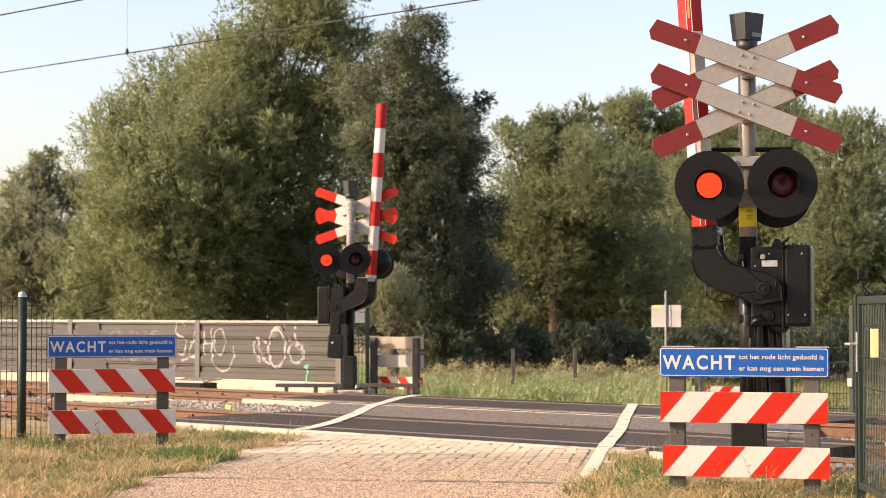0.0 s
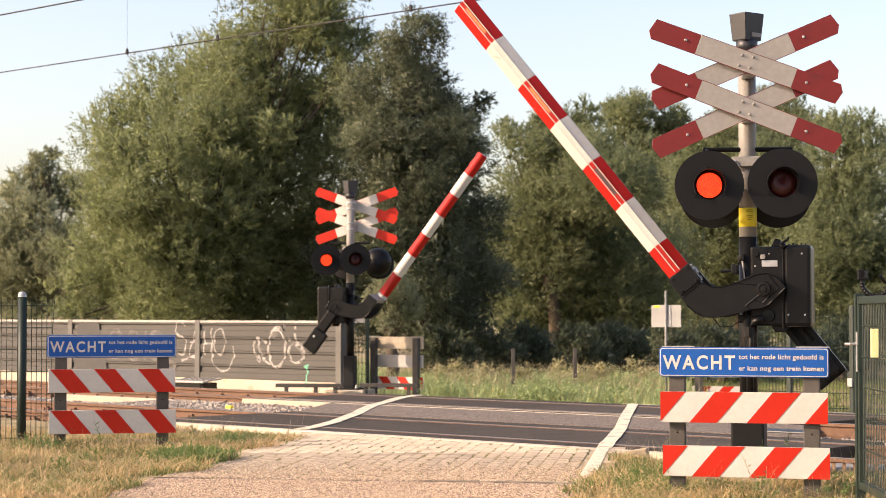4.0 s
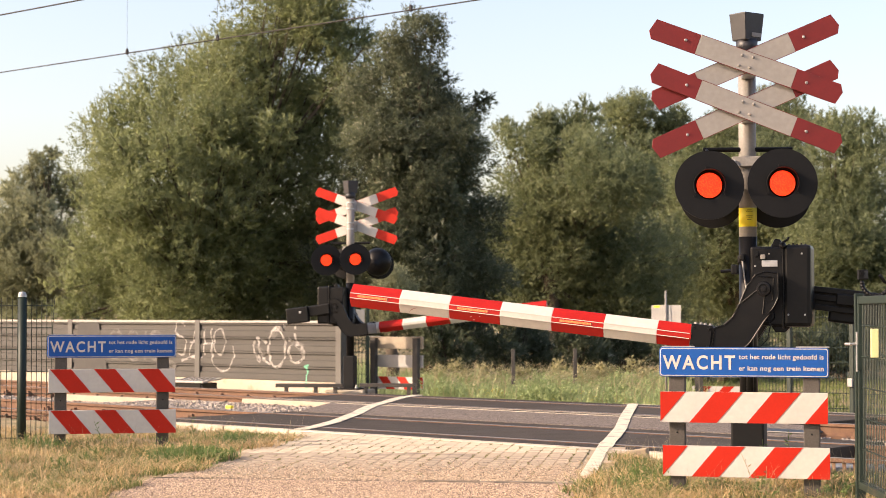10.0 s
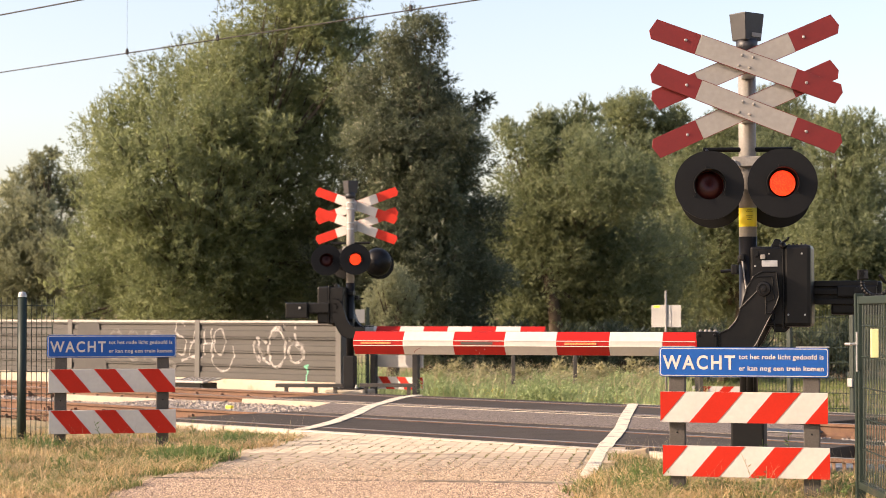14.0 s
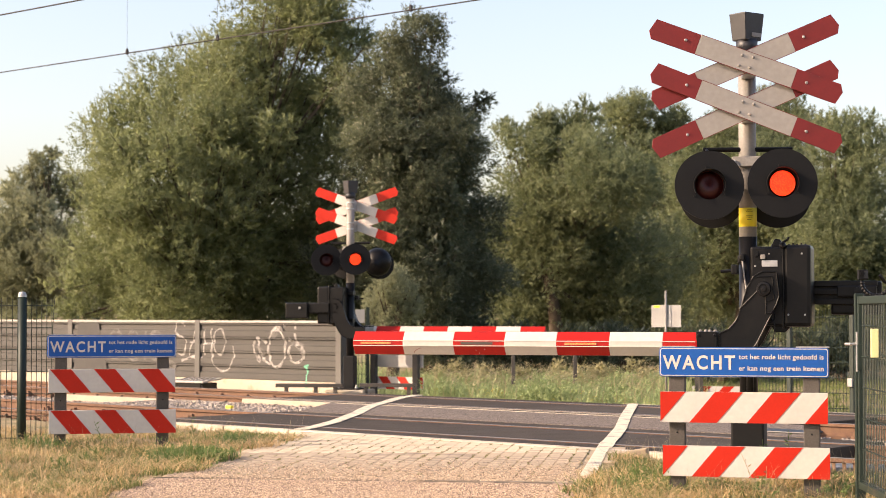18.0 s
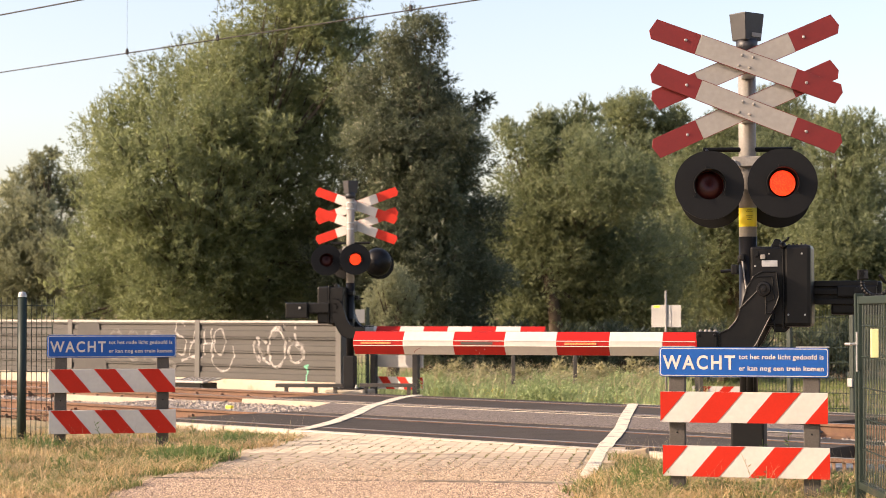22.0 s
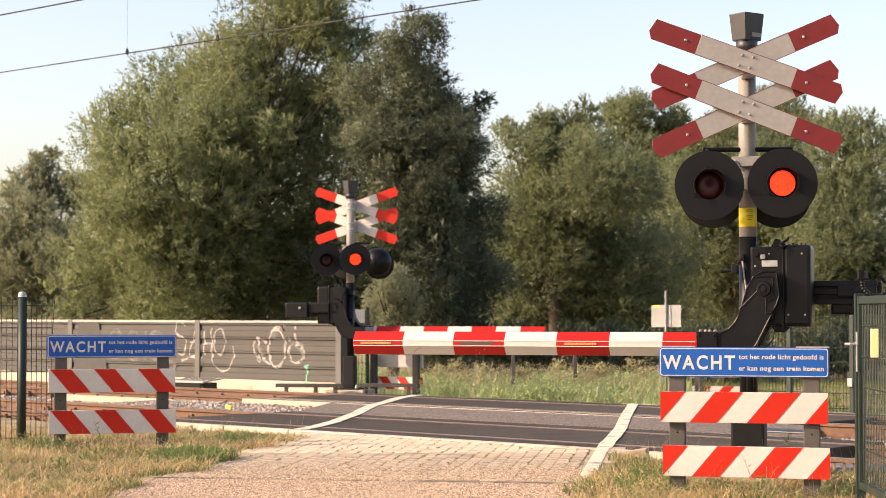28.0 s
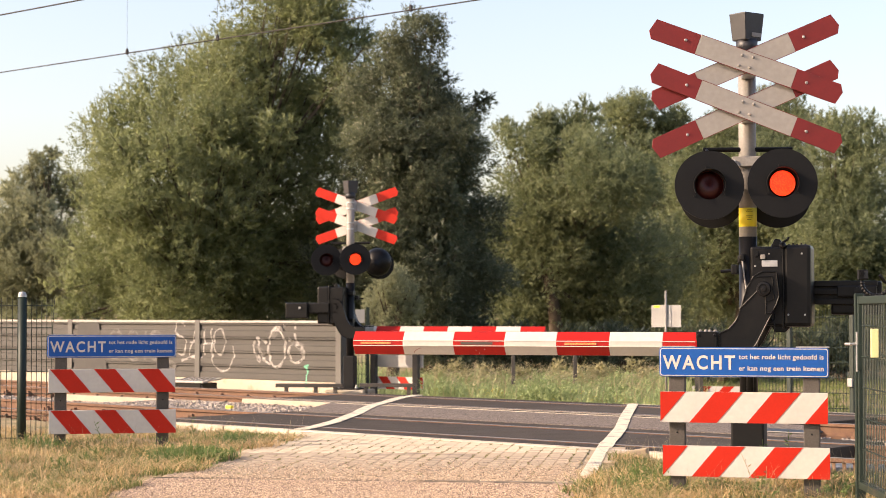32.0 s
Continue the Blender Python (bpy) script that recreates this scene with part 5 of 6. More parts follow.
# ---------------- small trackside things ----------------
def trackside():
    sg = thing("road_sign", pose(3.73, 30.3, -0.45, 0, 0, -24), "pale back of a rectangular sign on a thin pole", "road sign")
    part("pole", Shape().tube([(0, 0.0, 0), (0, 0.0, 2.03)], 0.019, 10), "pole", sg, smooth=True)
    part("plate", Shape().box(-0.26, 0.255, 0.028, 0.037, 1.42, 1.79), "pale_plate", sg, "pale grey sign back", bevel=0.004)
    part("plate_rib", Shape().box(0.05, 0.08, 0.015, 0.0275, 1.43, 1.78), "steel", sg)
    part("plate_sticker", Shape().box(-0.22, -0.11, 0.0255, 0.029, 1.745, 1.78), "yellow", sg)
    box = thing("cable_box", TRACK @ pose(-24.0, 20.45, -0.25, 0, 0, 8), "black trackside cable box with a chequered plate lid", "cable box")
    part("body", Shape().box(-0.32, 0.32, -0.22, 0.22, 0, 0.26), "black", box, bevel=0.01)
    tilt = pose(0, -0.25, 0.265, 5, 0, 0)
    lid = part("lid", Shape().box(-0.36, 0.4, 0, 0.5, 0.0, 0.03, tilt), "white", box, "pale lid tilted up, with dark chequers", bevel=0.004)
    for j in range(3):
        for i in range(6):
            part("chequer", Shape().box(-0.33 + i * 0.12 + 0.06 * (j % 2), -0.275 + i * 0.12 + 0.06 * (j % 2), 0.03 + j * 0.155, 0.165 + j * 0.155, 0.03, 0.034, tilt), "cap", lid)
    part("strut", Shape().tube([(0.3, -0.2, 0.24), (0.62, -0.2, 0.0)], 0.014, 6), "matt_black", box)
    rail = thing("low_timber_rail", pose(-2.15, 29.2, -0.15, 0, 0, -6), "low dark timber rail on short posts", "rail")
    part("beam", Shape().box(-0.55, 0.55, -0.05, 0.05, 0.16, 0.22), "timber", rail, bevel=0.008)
    for x in (-0.38, 0.1, 0.42):
        part("short_post", Shape().box(x - 0.03, x + 0.03, -0.03, 0.03, -0.2, 0.16), "timber", rail, bevel=0.005)
    rail2 = thing("low_timber_rail", pose(-0.95, 29.3, -0.15, 0, 0, -6), "low dark timber rail on short posts", "rail")
    part("beam", Shape().box(-0.4, 0.5, -0.05, 0.05, 0.16, 0.22), "timber", rail2, bevel=0.008)
    for x in (-0.3, 0.4):
        part("short_post", Shape().box(x - 0.03, x + 0.03, -0.03, 0.03, -0.2, 0.16), "timber", rail2, bevel=0.005)
    grate = thing("slatted_step", pose(3.15, 13.9, -0.14, 0, 0, -12), "grey slatted walkway edge beside the track", "walkway")
    part("side_beam", Shape().box(-0.55, 0.6, -0.2, -0.14, 0.0, 0.14), "timber", grate, bevel=0.008)
    for i in range(14):
        part("slat", Shape().box(-0.54 + i * 0.08, -0.49 + i * 0.08, -0.2, 0.2, 0.142, 0.175), "pole", grate, bevel=0.004)
    for i in range(4):
        y = 13.45 + i * 0.86
        part("kerb_stone", Shape().box(-0.058, 0.058, 0.004, 0.856, -0.15, 0.008), "line", paving, "white painted kerb band", bevel=0.006, at=pose(ROAD_RIGHT - 0.07 + ROAD_X * y, y, 0, 0, 0, -7.5))
    for i in range(4):
        y = 14.6 + i * 0.42
        part("edge_slab", Shape().box(0.0, 0.15, 0.004, 0.416, -0.15, 0.003), "dusty_brick", paving, bevel=0.008, at=pose(ROAD_RIGHT - 0.02 + ROAD_X * y, y, 0, 0, 0, -7.5))
    block = Shape().put([(-0.16, -0.09, -0.1), (0.14, -0.09, -0.1), (0.14, 0.09, -0.1), (-0.16, 0.09, -0.1), (-0.16, -0.08, 0.02), (0.12, -0.08, 0.075), (0.12, 0.08, 0.075), (-0.16, 0.08, 0.02)],
                        [(3, 2, 1, 0), (4, 5, 6, 7), (0, 1, 5, 4), (1, 2, 6, 5), (2, 3, 7, 6), (3, 0, 4, 7)])
    single("loose_kerb_block", block, "dusty_brick", "tilted pale concrete block at the road edge", "block", pose(1.60, 15.25, 0, 0, 0, -14), bevel=0.012)
    marker = thing("marker_block", TRACK @ pose(-17.96, 15.9, -0.06), "small yellow marker block lying in the ballast", "marker")
    part("block_body", Shape().box(-0.05, 0.05, -0.03, 0.03, -0.05, 0.05), "yellow", marker, bevel=0.008)
    part("block_foot", Shape().box(-0.06, 0.06, -0.035, 0.035, -0.08, -0.045), "concrete", marker, bevel=0.005)
    for t, n, w, h in ((-9.6, 15.95, 0.30, 0.12), (-8.45, 15.0, 0.20, 0.08)):
        tb = thing("track_box", TRACK @ pose(t, n, -0.12), "low black equipment box beside the rail", "track box", "track boxes")
        part("body", Shape().box(-w, w, -0.16, 0.16, 0.0, h), "matt_black", tb, bevel=0.012)
        part("lid", Shape().box(-w - 0.015, w + 0.015, -0.175, 0.175, h + 0.001, h + 0.022), "cap", tb, "dark grey lid", bevel=0.008)
        part("cable_hoop", Shape().tube([(0.06 * math.cos(radians(a)), -0.19, 0.02 + 0.07 * math.sin(radians(a))) for a in range(0, 181, 20)], 0.011, 8), "cap", tb, "bent cable end", smooth=True)
    for x, y in ((1.28, 33.0), (2.45, 33.6), (4.3, 30.2)):
        st = single("fence_stake", Shape().box(-0.035, 0.035, -0.035, 0.035, -0.6, 0.55), "timber", "short grey wooden stake in the meadow", "stake", pose(x, y, 0.0), bevel=0.008)


trackside()


def overhead_wires():
    for n, z, name in ((FAR_TRACK + 0.1, 5.43, "contact"), (NEAR_TRACK, 5.23, "contact"), (FAR_TRACK, 6.9, "carrier"), (NEAR_TRACK, 6.7, "carrier")):
        pts = [tn(-110 + i * 5, n, z + (0.0 if name == "contact" else 0.02 * ((i % 9) - 4) ** 2)) for i in range(36)]
        wire = single("overhead_wire", Shape().tube(pts, 0.010 if name == "contact" else 0.008, 6), "wire", "dark overhead traction wire above the track", "overhead wire", group="overhead wires")
        if name == "contact":
            for t in (-36.0, -31.8, -27.6, -23.34, -21.12, -17.05, -12.9, -8.8):
                p = tn(t, n, z)
                dr = part("dropper", Shape().tube([p, p + Vector((0, 0, 1.25))], 0.0022, 4), "wire", wire, "thin dropper wire")
                part("wire_clamp", Shape().lathe([(0.0, -0.03), (0.035, -0.01), (0.02, 0.07), (0.0, 0.08)], 8, Matrix.Translation(p) @ pose(0, 0, 0, 90)), "wire", wire)


overhead_wires()


# ---------------- trees ----------------
def crown_leaves(lobes, density, leaf, seed, normals=None, droop=0.35, mass=0.16):
    """Sprays of narrow leaves on and inside rounded lobes."""
    g = np.random.default_rng(seed)
    out, soft = [], []
    clumps = []
    for x, y, z, r in lobes:
        clumps.append((x, y, z, r * 0.62, 0.30, (x, y, z)))
        m = int(9 + 7 * r)
        d = g.normal(size=(m, 3))
        d /= np.linalg.norm(d, axis=1, keepdims=True)
        for q in d:
            c = np.array([x, y, z]) + q * r * g.uniform(0.55, 0.98)
            clumps.append((*c, r * g.uniform(0.24, 0.44), 1.0, (x, y, z)))
    for x, y, z, r, much, heart in clumps:
        per = 11
        k = max(6, int(density * much * r * r / per))
        d = g.normal(size=(k, 3))
        d /= np.linalg.norm(d, axis=1, keepdims=True)
        lump = 1 + 0.22 * np.sin(3.1 * d[:, :1] * 2 + seed + x) * np.cos(4.3 * d[:, 2:] * 2 + y) + 0.10 * g.normal(size=(k, 1))
        rad = r * lump * g.uniform(0.30, 1.0, (k, 1)) ** 0.5
        base = np.array([x, y, z]) + d * rad
        up = d * 0.7 + np.array([0.1, 0, 0.55]) + g.normal(0, 0.3, (k, 3))
        up /= np.linalg.norm(up, axis=1, keepdims=True)
        length = g.uniform(0.25, 0.70, (k, 1)) * (0.6 + 0.4 * min(r, 1.5)) * min(1.0, r / 0.4)
        s = np.arange(per) / (per - 1)
        pos = base[:, None] + up[:, None] * (length[:, None] * s[None, :, None])
        pos[..., 2] -= (length ** 2 * droop) * (s[None] ** 2)
        pos += g.normal(0, 0.03 * min(1.0, r / 0.3), pos.shape)
        ax = up[:, None] * 0.9 + g.normal(0, 0.36, pos.shape)
        ax[..., 2] -= droop * 0.5
        ax /= np.linalg.norm(ax, axis=-1, keepdims=True)
        side = np.cross(ax, g.normal(size=pos.shape))
        side /= np.linalg.norm(side, axis=-1, keepdims=True)
        big = 1.9 if leaf > 0.06 else 1.2
        l = (leaf * (big if much < 1 else 1.0) * g.uniform(0.6, 1.3, pos.shape[:2]))[..., None]
        w = l * (0.26 if much < 1 else 0.17)
        # the leaf's face looks outwards from its clump and its bough
        away = pos - np.array([x, y, z])
        away /= np.linalg.norm(away, axis=-1, keepdims=True) + 1e-6
        bough = pos - np.array(heart)
        bough /= np.linalg.norm(bough, axis=-1, keepdims=True) + 1e-6
        face = np.cross(side, ax)
        side = np.where((face * away).sum(-1, keepdims=True) < 0, -side, side)
        face = np.cross(side, ax)
        q = np.stack([pos + side * w, pos + ax * l, pos - side * w], 2)
        out.append(q.reshape(-1, 3, 3))
        nv = away * 0.12 + bough * mass + face * (0.88 - mass)
        soft.append(np.repeat(nv.reshape(-1, 3), 3, 0))
    if normals is not None:
        normals.append(np.concatenate(soft))
    return np.concatenate(out)


def tree(name, at, lobes, material, label, density=3200, leaf=0.17, seed=1, trunk=True, droop=0.35, mass=0.16, fill=False):
    ob = thing(name, pose(at[0], at[1], -0.5), label, "tree" if trunk else "shrubs", "willows" if trunk else "")
    g = random.Random(seed)
    if trunk:
        top = max(z for _, _, z, _ in lobes)
        mid = Vector((lobes[0][0] * 0.4, 0, top * 0.45))
        part("trunk", Shape().tube([(0, 0, -0.3), (g.uniform(-.2, .2), 0, top * 0.2), mid], 0.13 + top * 0.018, 10, 0.1 + top * 0.008), "bark", ob, "rough brown trunk", smooth=True)
        for x, y, z, r in lobes:
            end = Vector((x, y, z + r * 0.3))
            start = mid * g.uniform(0.45, 1.0)
            bend = (start + end) / 2 + Vector((g.uniform(-.3, .3), g.uniform(-.3, .3), -0.25))
            part("limb", Shape().tube([start, bend, end], 0.075 + 0.01 * r, 7, 0.018), "bark", ob)
            for _ in range(3):
                tip = Vector((x, y, z)) + Vector((g.uniform(-1, 1), g.uniform(-1, 1), g.uniform(-.2, 1))) * r * 0.9
                part("branch", Shape().tube([bend, (bend + tip) / 2 + Vector((0, 0, -0.1)), tip], 0.03, 5, 0.008), "bark", ob)
    if fill:
        lobes = lobes + [tuple((p + q) / 2 for p, q in zip(a[:3], b[:3])) + ((a[3] + b[3]) * 0.36,) for a, b in zip(lobes, lobes[2:])]
    normals = []
    me = quads("crown", crown_leaves(lobes, density, leaf, seed, normals, droop, mass))
    nv = normals[0] / (np.linalg.norm(normals[0], axis=1, keepdims=True) + 1e-6)
    me.polygons.foreach_set("use_smooth", np.ones(len(me.polygons), dtype=bool))
    me.normals_split_custom_set_from_vertices(nv.tolist())
    part("crown", me, material, ob, "crown of narrow willow leaves")


tree("willow_tree", (-5.82, 48.0), [(-1.45, -1.65, 5.08, 2.10), (-2.59, 0.00, 6.28, 1.12), (-1.01, 1.18, 7.49, 1.50), (0.19, -0.50, 8.25, 1.27), (-3.02, 0.56, 3.43, 1.43), (-0.99, -1.53, 2.52, 1.95), (-3.69, 0.00, 2.22, 1.12), (0.50, 1.53, 5.08, 1.95), (0.80, -0.71, 6.74, 1.80), (1.84, 0.65, 8.70, 1.65), (2.44, -1.06, 9.99, 1.35), (1.16, 0.00, 9.61, 1.12), (2.45, 1.41, 6.74, 1.80), (3.06, -0.65, 5.08, 1.65), (1.86, 0.77, 3.27, 1.95), (3.43, -0.65, 8.55, 0.82), (-1.91, 0.00, 7.04, 1.05), (-3.10, 0.65, 5.08, 0.82), (-1.00, -1.90, 4.03, 1.05), (-1.89, -1.70, 2.97, 1.05), (0.51, -1.90, 3.58, 1.12), (-2.65, -1.40, 4.03, 0.75), (2.45, -1.50, 9.16, 0.90), (3.20, -1.50, 7.79, 0.82), (-0.25, -1.90, 5.98, 0.90), (2.83, -0.60, 3.58, 1.20), (2.91, -0.60, 2.37, 1.20), (2.46, -0.80, 1.63, 0.90), (-2.21, -3.20, 5.68, 0.63), (-1.00, -3.90, 5.53, 0.63), (-1.60, -4.10, 4.48, 0.68), (-0.40, -3.80, 4.48, 0.63), (-2.42, -3.40, 4.18, 0.63), (0.35, -3.30, 5.38, 0.63), (0.66, -3.40, 4.03, 0.63), (-0.69, -3.70, 3.43, 0.63), (0.05, -3.00, 6.28, 0.63), (-1.59, -3.40, 3.27, 0.57), (1.25, -2.90, 4.93, 0.63), (1.55, -2.60, 6.13, 0.63), (1.04, -1.00, 2.52, 0.90), (1.11, -0.80, 1.77, 0.75), (0.66, 0.00, 2.97, 0.90), (-3.68, 0.00, 1.48, 0.63), (-2.18, -0.30, 1.55, 0.72), (-0.68, 0.00, 1.55, 0.72), (0.52, -0.40, 1.55, 0.72)],
     "willow", "tall grey-green willow behind the noise wall", 2700, 0.100, 11, True)
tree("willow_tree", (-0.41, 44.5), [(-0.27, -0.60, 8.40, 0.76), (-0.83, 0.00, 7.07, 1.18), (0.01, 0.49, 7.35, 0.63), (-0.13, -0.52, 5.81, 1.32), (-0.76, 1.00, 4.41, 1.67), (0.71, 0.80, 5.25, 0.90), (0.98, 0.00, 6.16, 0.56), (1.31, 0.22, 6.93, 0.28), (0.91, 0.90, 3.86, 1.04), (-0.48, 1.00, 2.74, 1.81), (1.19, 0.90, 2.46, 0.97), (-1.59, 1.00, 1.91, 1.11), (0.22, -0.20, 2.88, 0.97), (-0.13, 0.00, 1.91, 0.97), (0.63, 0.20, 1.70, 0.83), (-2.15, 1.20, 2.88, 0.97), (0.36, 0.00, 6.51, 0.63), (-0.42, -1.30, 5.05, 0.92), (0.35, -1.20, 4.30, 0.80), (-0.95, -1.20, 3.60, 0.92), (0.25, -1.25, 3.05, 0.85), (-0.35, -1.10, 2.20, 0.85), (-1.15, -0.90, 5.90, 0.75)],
     "shaded_willow", "tall shade-darkened willow with drooping upper sprays", 6600, 0.085, 12, True, 0.8, 0.36)
tree("willow_tree", (3.66, 57.5), [(-1.12, -0.78, 6.74, 0.99), (-1.62, 0.00, 7.46, 0.45), (0.24, 0.85, 7.36, 1.08), (0.87, -0.17, 8.01, 0.45), (-0.49, 0.74, 4.85, 1.89), (1.31, -1.42, 5.57, 1.79), (0.23, 1.44, 3.05, 2.33), (-1.48, 0.93, 3.23, 1.53), (2.03, 1.44, 3.23, 2.33), (-1.03, 1.02, 1.43, 1.35), (1.66, 1.02, 1.25, 1.44), (-0.48, 0.00, 7.84, 0.45)],
     "light_leaf", "broad green willow behind the meadow", 3129, 0.108, 13, True, fill=True)
tree("willow_tree", (9.21, 82.5), [(-0.78, -0.91, 10.36, 1.16), (0.51, 0.00, 9.97, 1.29), (-1.42, 0.51, 10.87, 0.65), (1.02, -0.76, 8.02, 1.94), (-0.54, 0.81, 7.51, 2.06), (1.42, -0.40, 10.49, 0.51)],
     "light_leaf", "pale sunlit willow farther off", 2816, 0.144, 14, True)
tree("willow_tree", (11.72, 72.0), [(-1.56, -1.32, 6.55, 1.69), (-1.09, 0.00, 8.91, 0.67), (2.52, 0.38, 10.05, 0.49), (-0.08, -0.44, 8.12, 1.13), (1.84, 0.44, 8.91, 1.13), (1.03, -1.86, 5.64, 2.36), (-1.24, 0.00, 3.84, 2.36), (0.55, 1.68, 2.04, 2.14), (-1.67, -0.40, 7.90, 1.01)],
     "light_leaf", "green willow behind the signal mast", 2013, 0.126, 15, True, fill=True)
tree("willow_tree", (14.36, 64.7), [(-0.57, -1.27, 6.86, 1.61), (0.85, 0.00, 7.78, 1.11), (0.26, 0.40, 8.39, 0.50), (-0.79, -0.83, 4.23, 2.12), (1.23, 0.83, 4.84, 2.12), (0.90, -1.59, 2.20, 2.03), (-1.12, 0.00, 1.60, 1.61), (-0.46, 0.40, 8.39, 0.50)],
     "light_leaf", "grey-green willow beyond the fence", 1948, 0.128, 16, True, fill=True)
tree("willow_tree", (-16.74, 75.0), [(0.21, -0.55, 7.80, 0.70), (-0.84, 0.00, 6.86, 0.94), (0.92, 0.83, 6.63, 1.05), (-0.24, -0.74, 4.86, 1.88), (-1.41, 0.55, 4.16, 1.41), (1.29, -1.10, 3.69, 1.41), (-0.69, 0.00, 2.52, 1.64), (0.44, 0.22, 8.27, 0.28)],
     "haze_lit_leaf", "distant willow with leaves paled grey-green for haze", 3600, 0.13, 17, True)
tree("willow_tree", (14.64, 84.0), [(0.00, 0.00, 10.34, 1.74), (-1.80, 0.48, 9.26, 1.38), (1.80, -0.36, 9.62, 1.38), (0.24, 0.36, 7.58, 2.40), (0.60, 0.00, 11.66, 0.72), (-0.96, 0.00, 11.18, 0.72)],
     "haze_lit_leaf", "grey-green willow far behind the signal mast", 1805, 0.150, 18, True)
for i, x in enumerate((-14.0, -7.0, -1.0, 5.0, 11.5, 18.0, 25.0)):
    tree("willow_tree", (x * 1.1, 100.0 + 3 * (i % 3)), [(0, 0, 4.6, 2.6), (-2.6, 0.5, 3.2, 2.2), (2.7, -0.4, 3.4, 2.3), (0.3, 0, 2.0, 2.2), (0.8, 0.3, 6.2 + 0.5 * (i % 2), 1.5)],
         "haze_lit_leaf", "willow in the far wood line behind the meadow", 700, 0.24, 60 + i, True)
# Shrubs take the leaf colour that is darkened for shade.
for i, (x, y, r) in enumerate([(0.08, 42.60, 0.62), (1.18, 44.00, 0.58), (2.28, 45.40, 0.62), (3.38, 43.30, 0.58), (4.48, 44.70, 0.62), (5.57, 42.60, 0.58), (6.67, 44.00, 0.62), (7.77, 45.40, 0.58), (8.87, 43.30, 0.62), (9.97, 44.70, 0.62), (-9.95, 42.60, 0.69), (-8.57, 44.00, 0.69), (-6.79, 45.40, 0.62), (-5.28, 43.30, 0.62), (-3.63, 44.70, 0.69)]):
    tree("willow_shrub", (x, y), [(0, 0, 0.75, r), (r * 0.7, 0.2, 0.55, r * 0.7), (-r * 0.6, -0.2, 1.0, r * 0.65)], "shaded_willow", "low dense green willow shrub", 5400, 0.10, 40 + i)
# Its sunlit look comes from the paler leaf colour.
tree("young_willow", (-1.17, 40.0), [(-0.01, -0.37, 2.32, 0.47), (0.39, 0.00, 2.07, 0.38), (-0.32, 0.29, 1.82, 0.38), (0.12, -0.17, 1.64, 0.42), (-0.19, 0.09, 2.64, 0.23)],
     "haze_lit_leaf", "small young willow with leaves paled for sunlight", 17000, 0.060, 19, True)


# ---------------- grass ----------------
def blades(p, height, width, lean, g, bend=0.25):
    k = len(p)
    a = g.uniform(0, 6.28, k)
    d = np.stack([np.cos(a), np.sin(a), np.zeros(k)], 1)
    side = np.stack([-np.sin(a + g.normal(0, 0.5, k)), np.cos(a), np.zeros(k)], 1)
    h = (height * g.uniform(0.5, 1.25, k))[:, None]
    w = (width * g.uniform(0.6, 1.3, k))[:, None]
    ln = (lean * g.uniform(0.1, 1.0, k))[:, None]
    mid = p + np.array([0, 0, 1.0]) * h * 0.6 + d * h * ln * 0.4
    tip = p + np.array([0, 0, 1.0]) * h + d * h * ln * (1 + bend)
    q1 = np.stack([p - side * w, p + side * w, mid + side * w * 0.75, mid - side * w * 0.75], 1)
    q2 = np.stack([mid - side * w * 0.75, mid + side * w * 0.75, tip + side * w * 0.1, tip - side * w * 0.1], 1)
    return np.concatenate([q1, q2])


def clumped(x0, x1, y0, y1, count, keep, g, spread=0.12, per=14):
    c = np.stack([g.uniform(x0, x1, count // per), g.uniform(y0, y1, count // per)], 1)
    p = np.repeat(c, per, 0) + g.normal(0, spread, (len(c) * per, 2))
    p = p[keep(p[:, 0], p[:, 1])]
    return np.concatenate([p, ground_height(p[:, 0], p[:, 1])[:, None] - 0.01], 1)


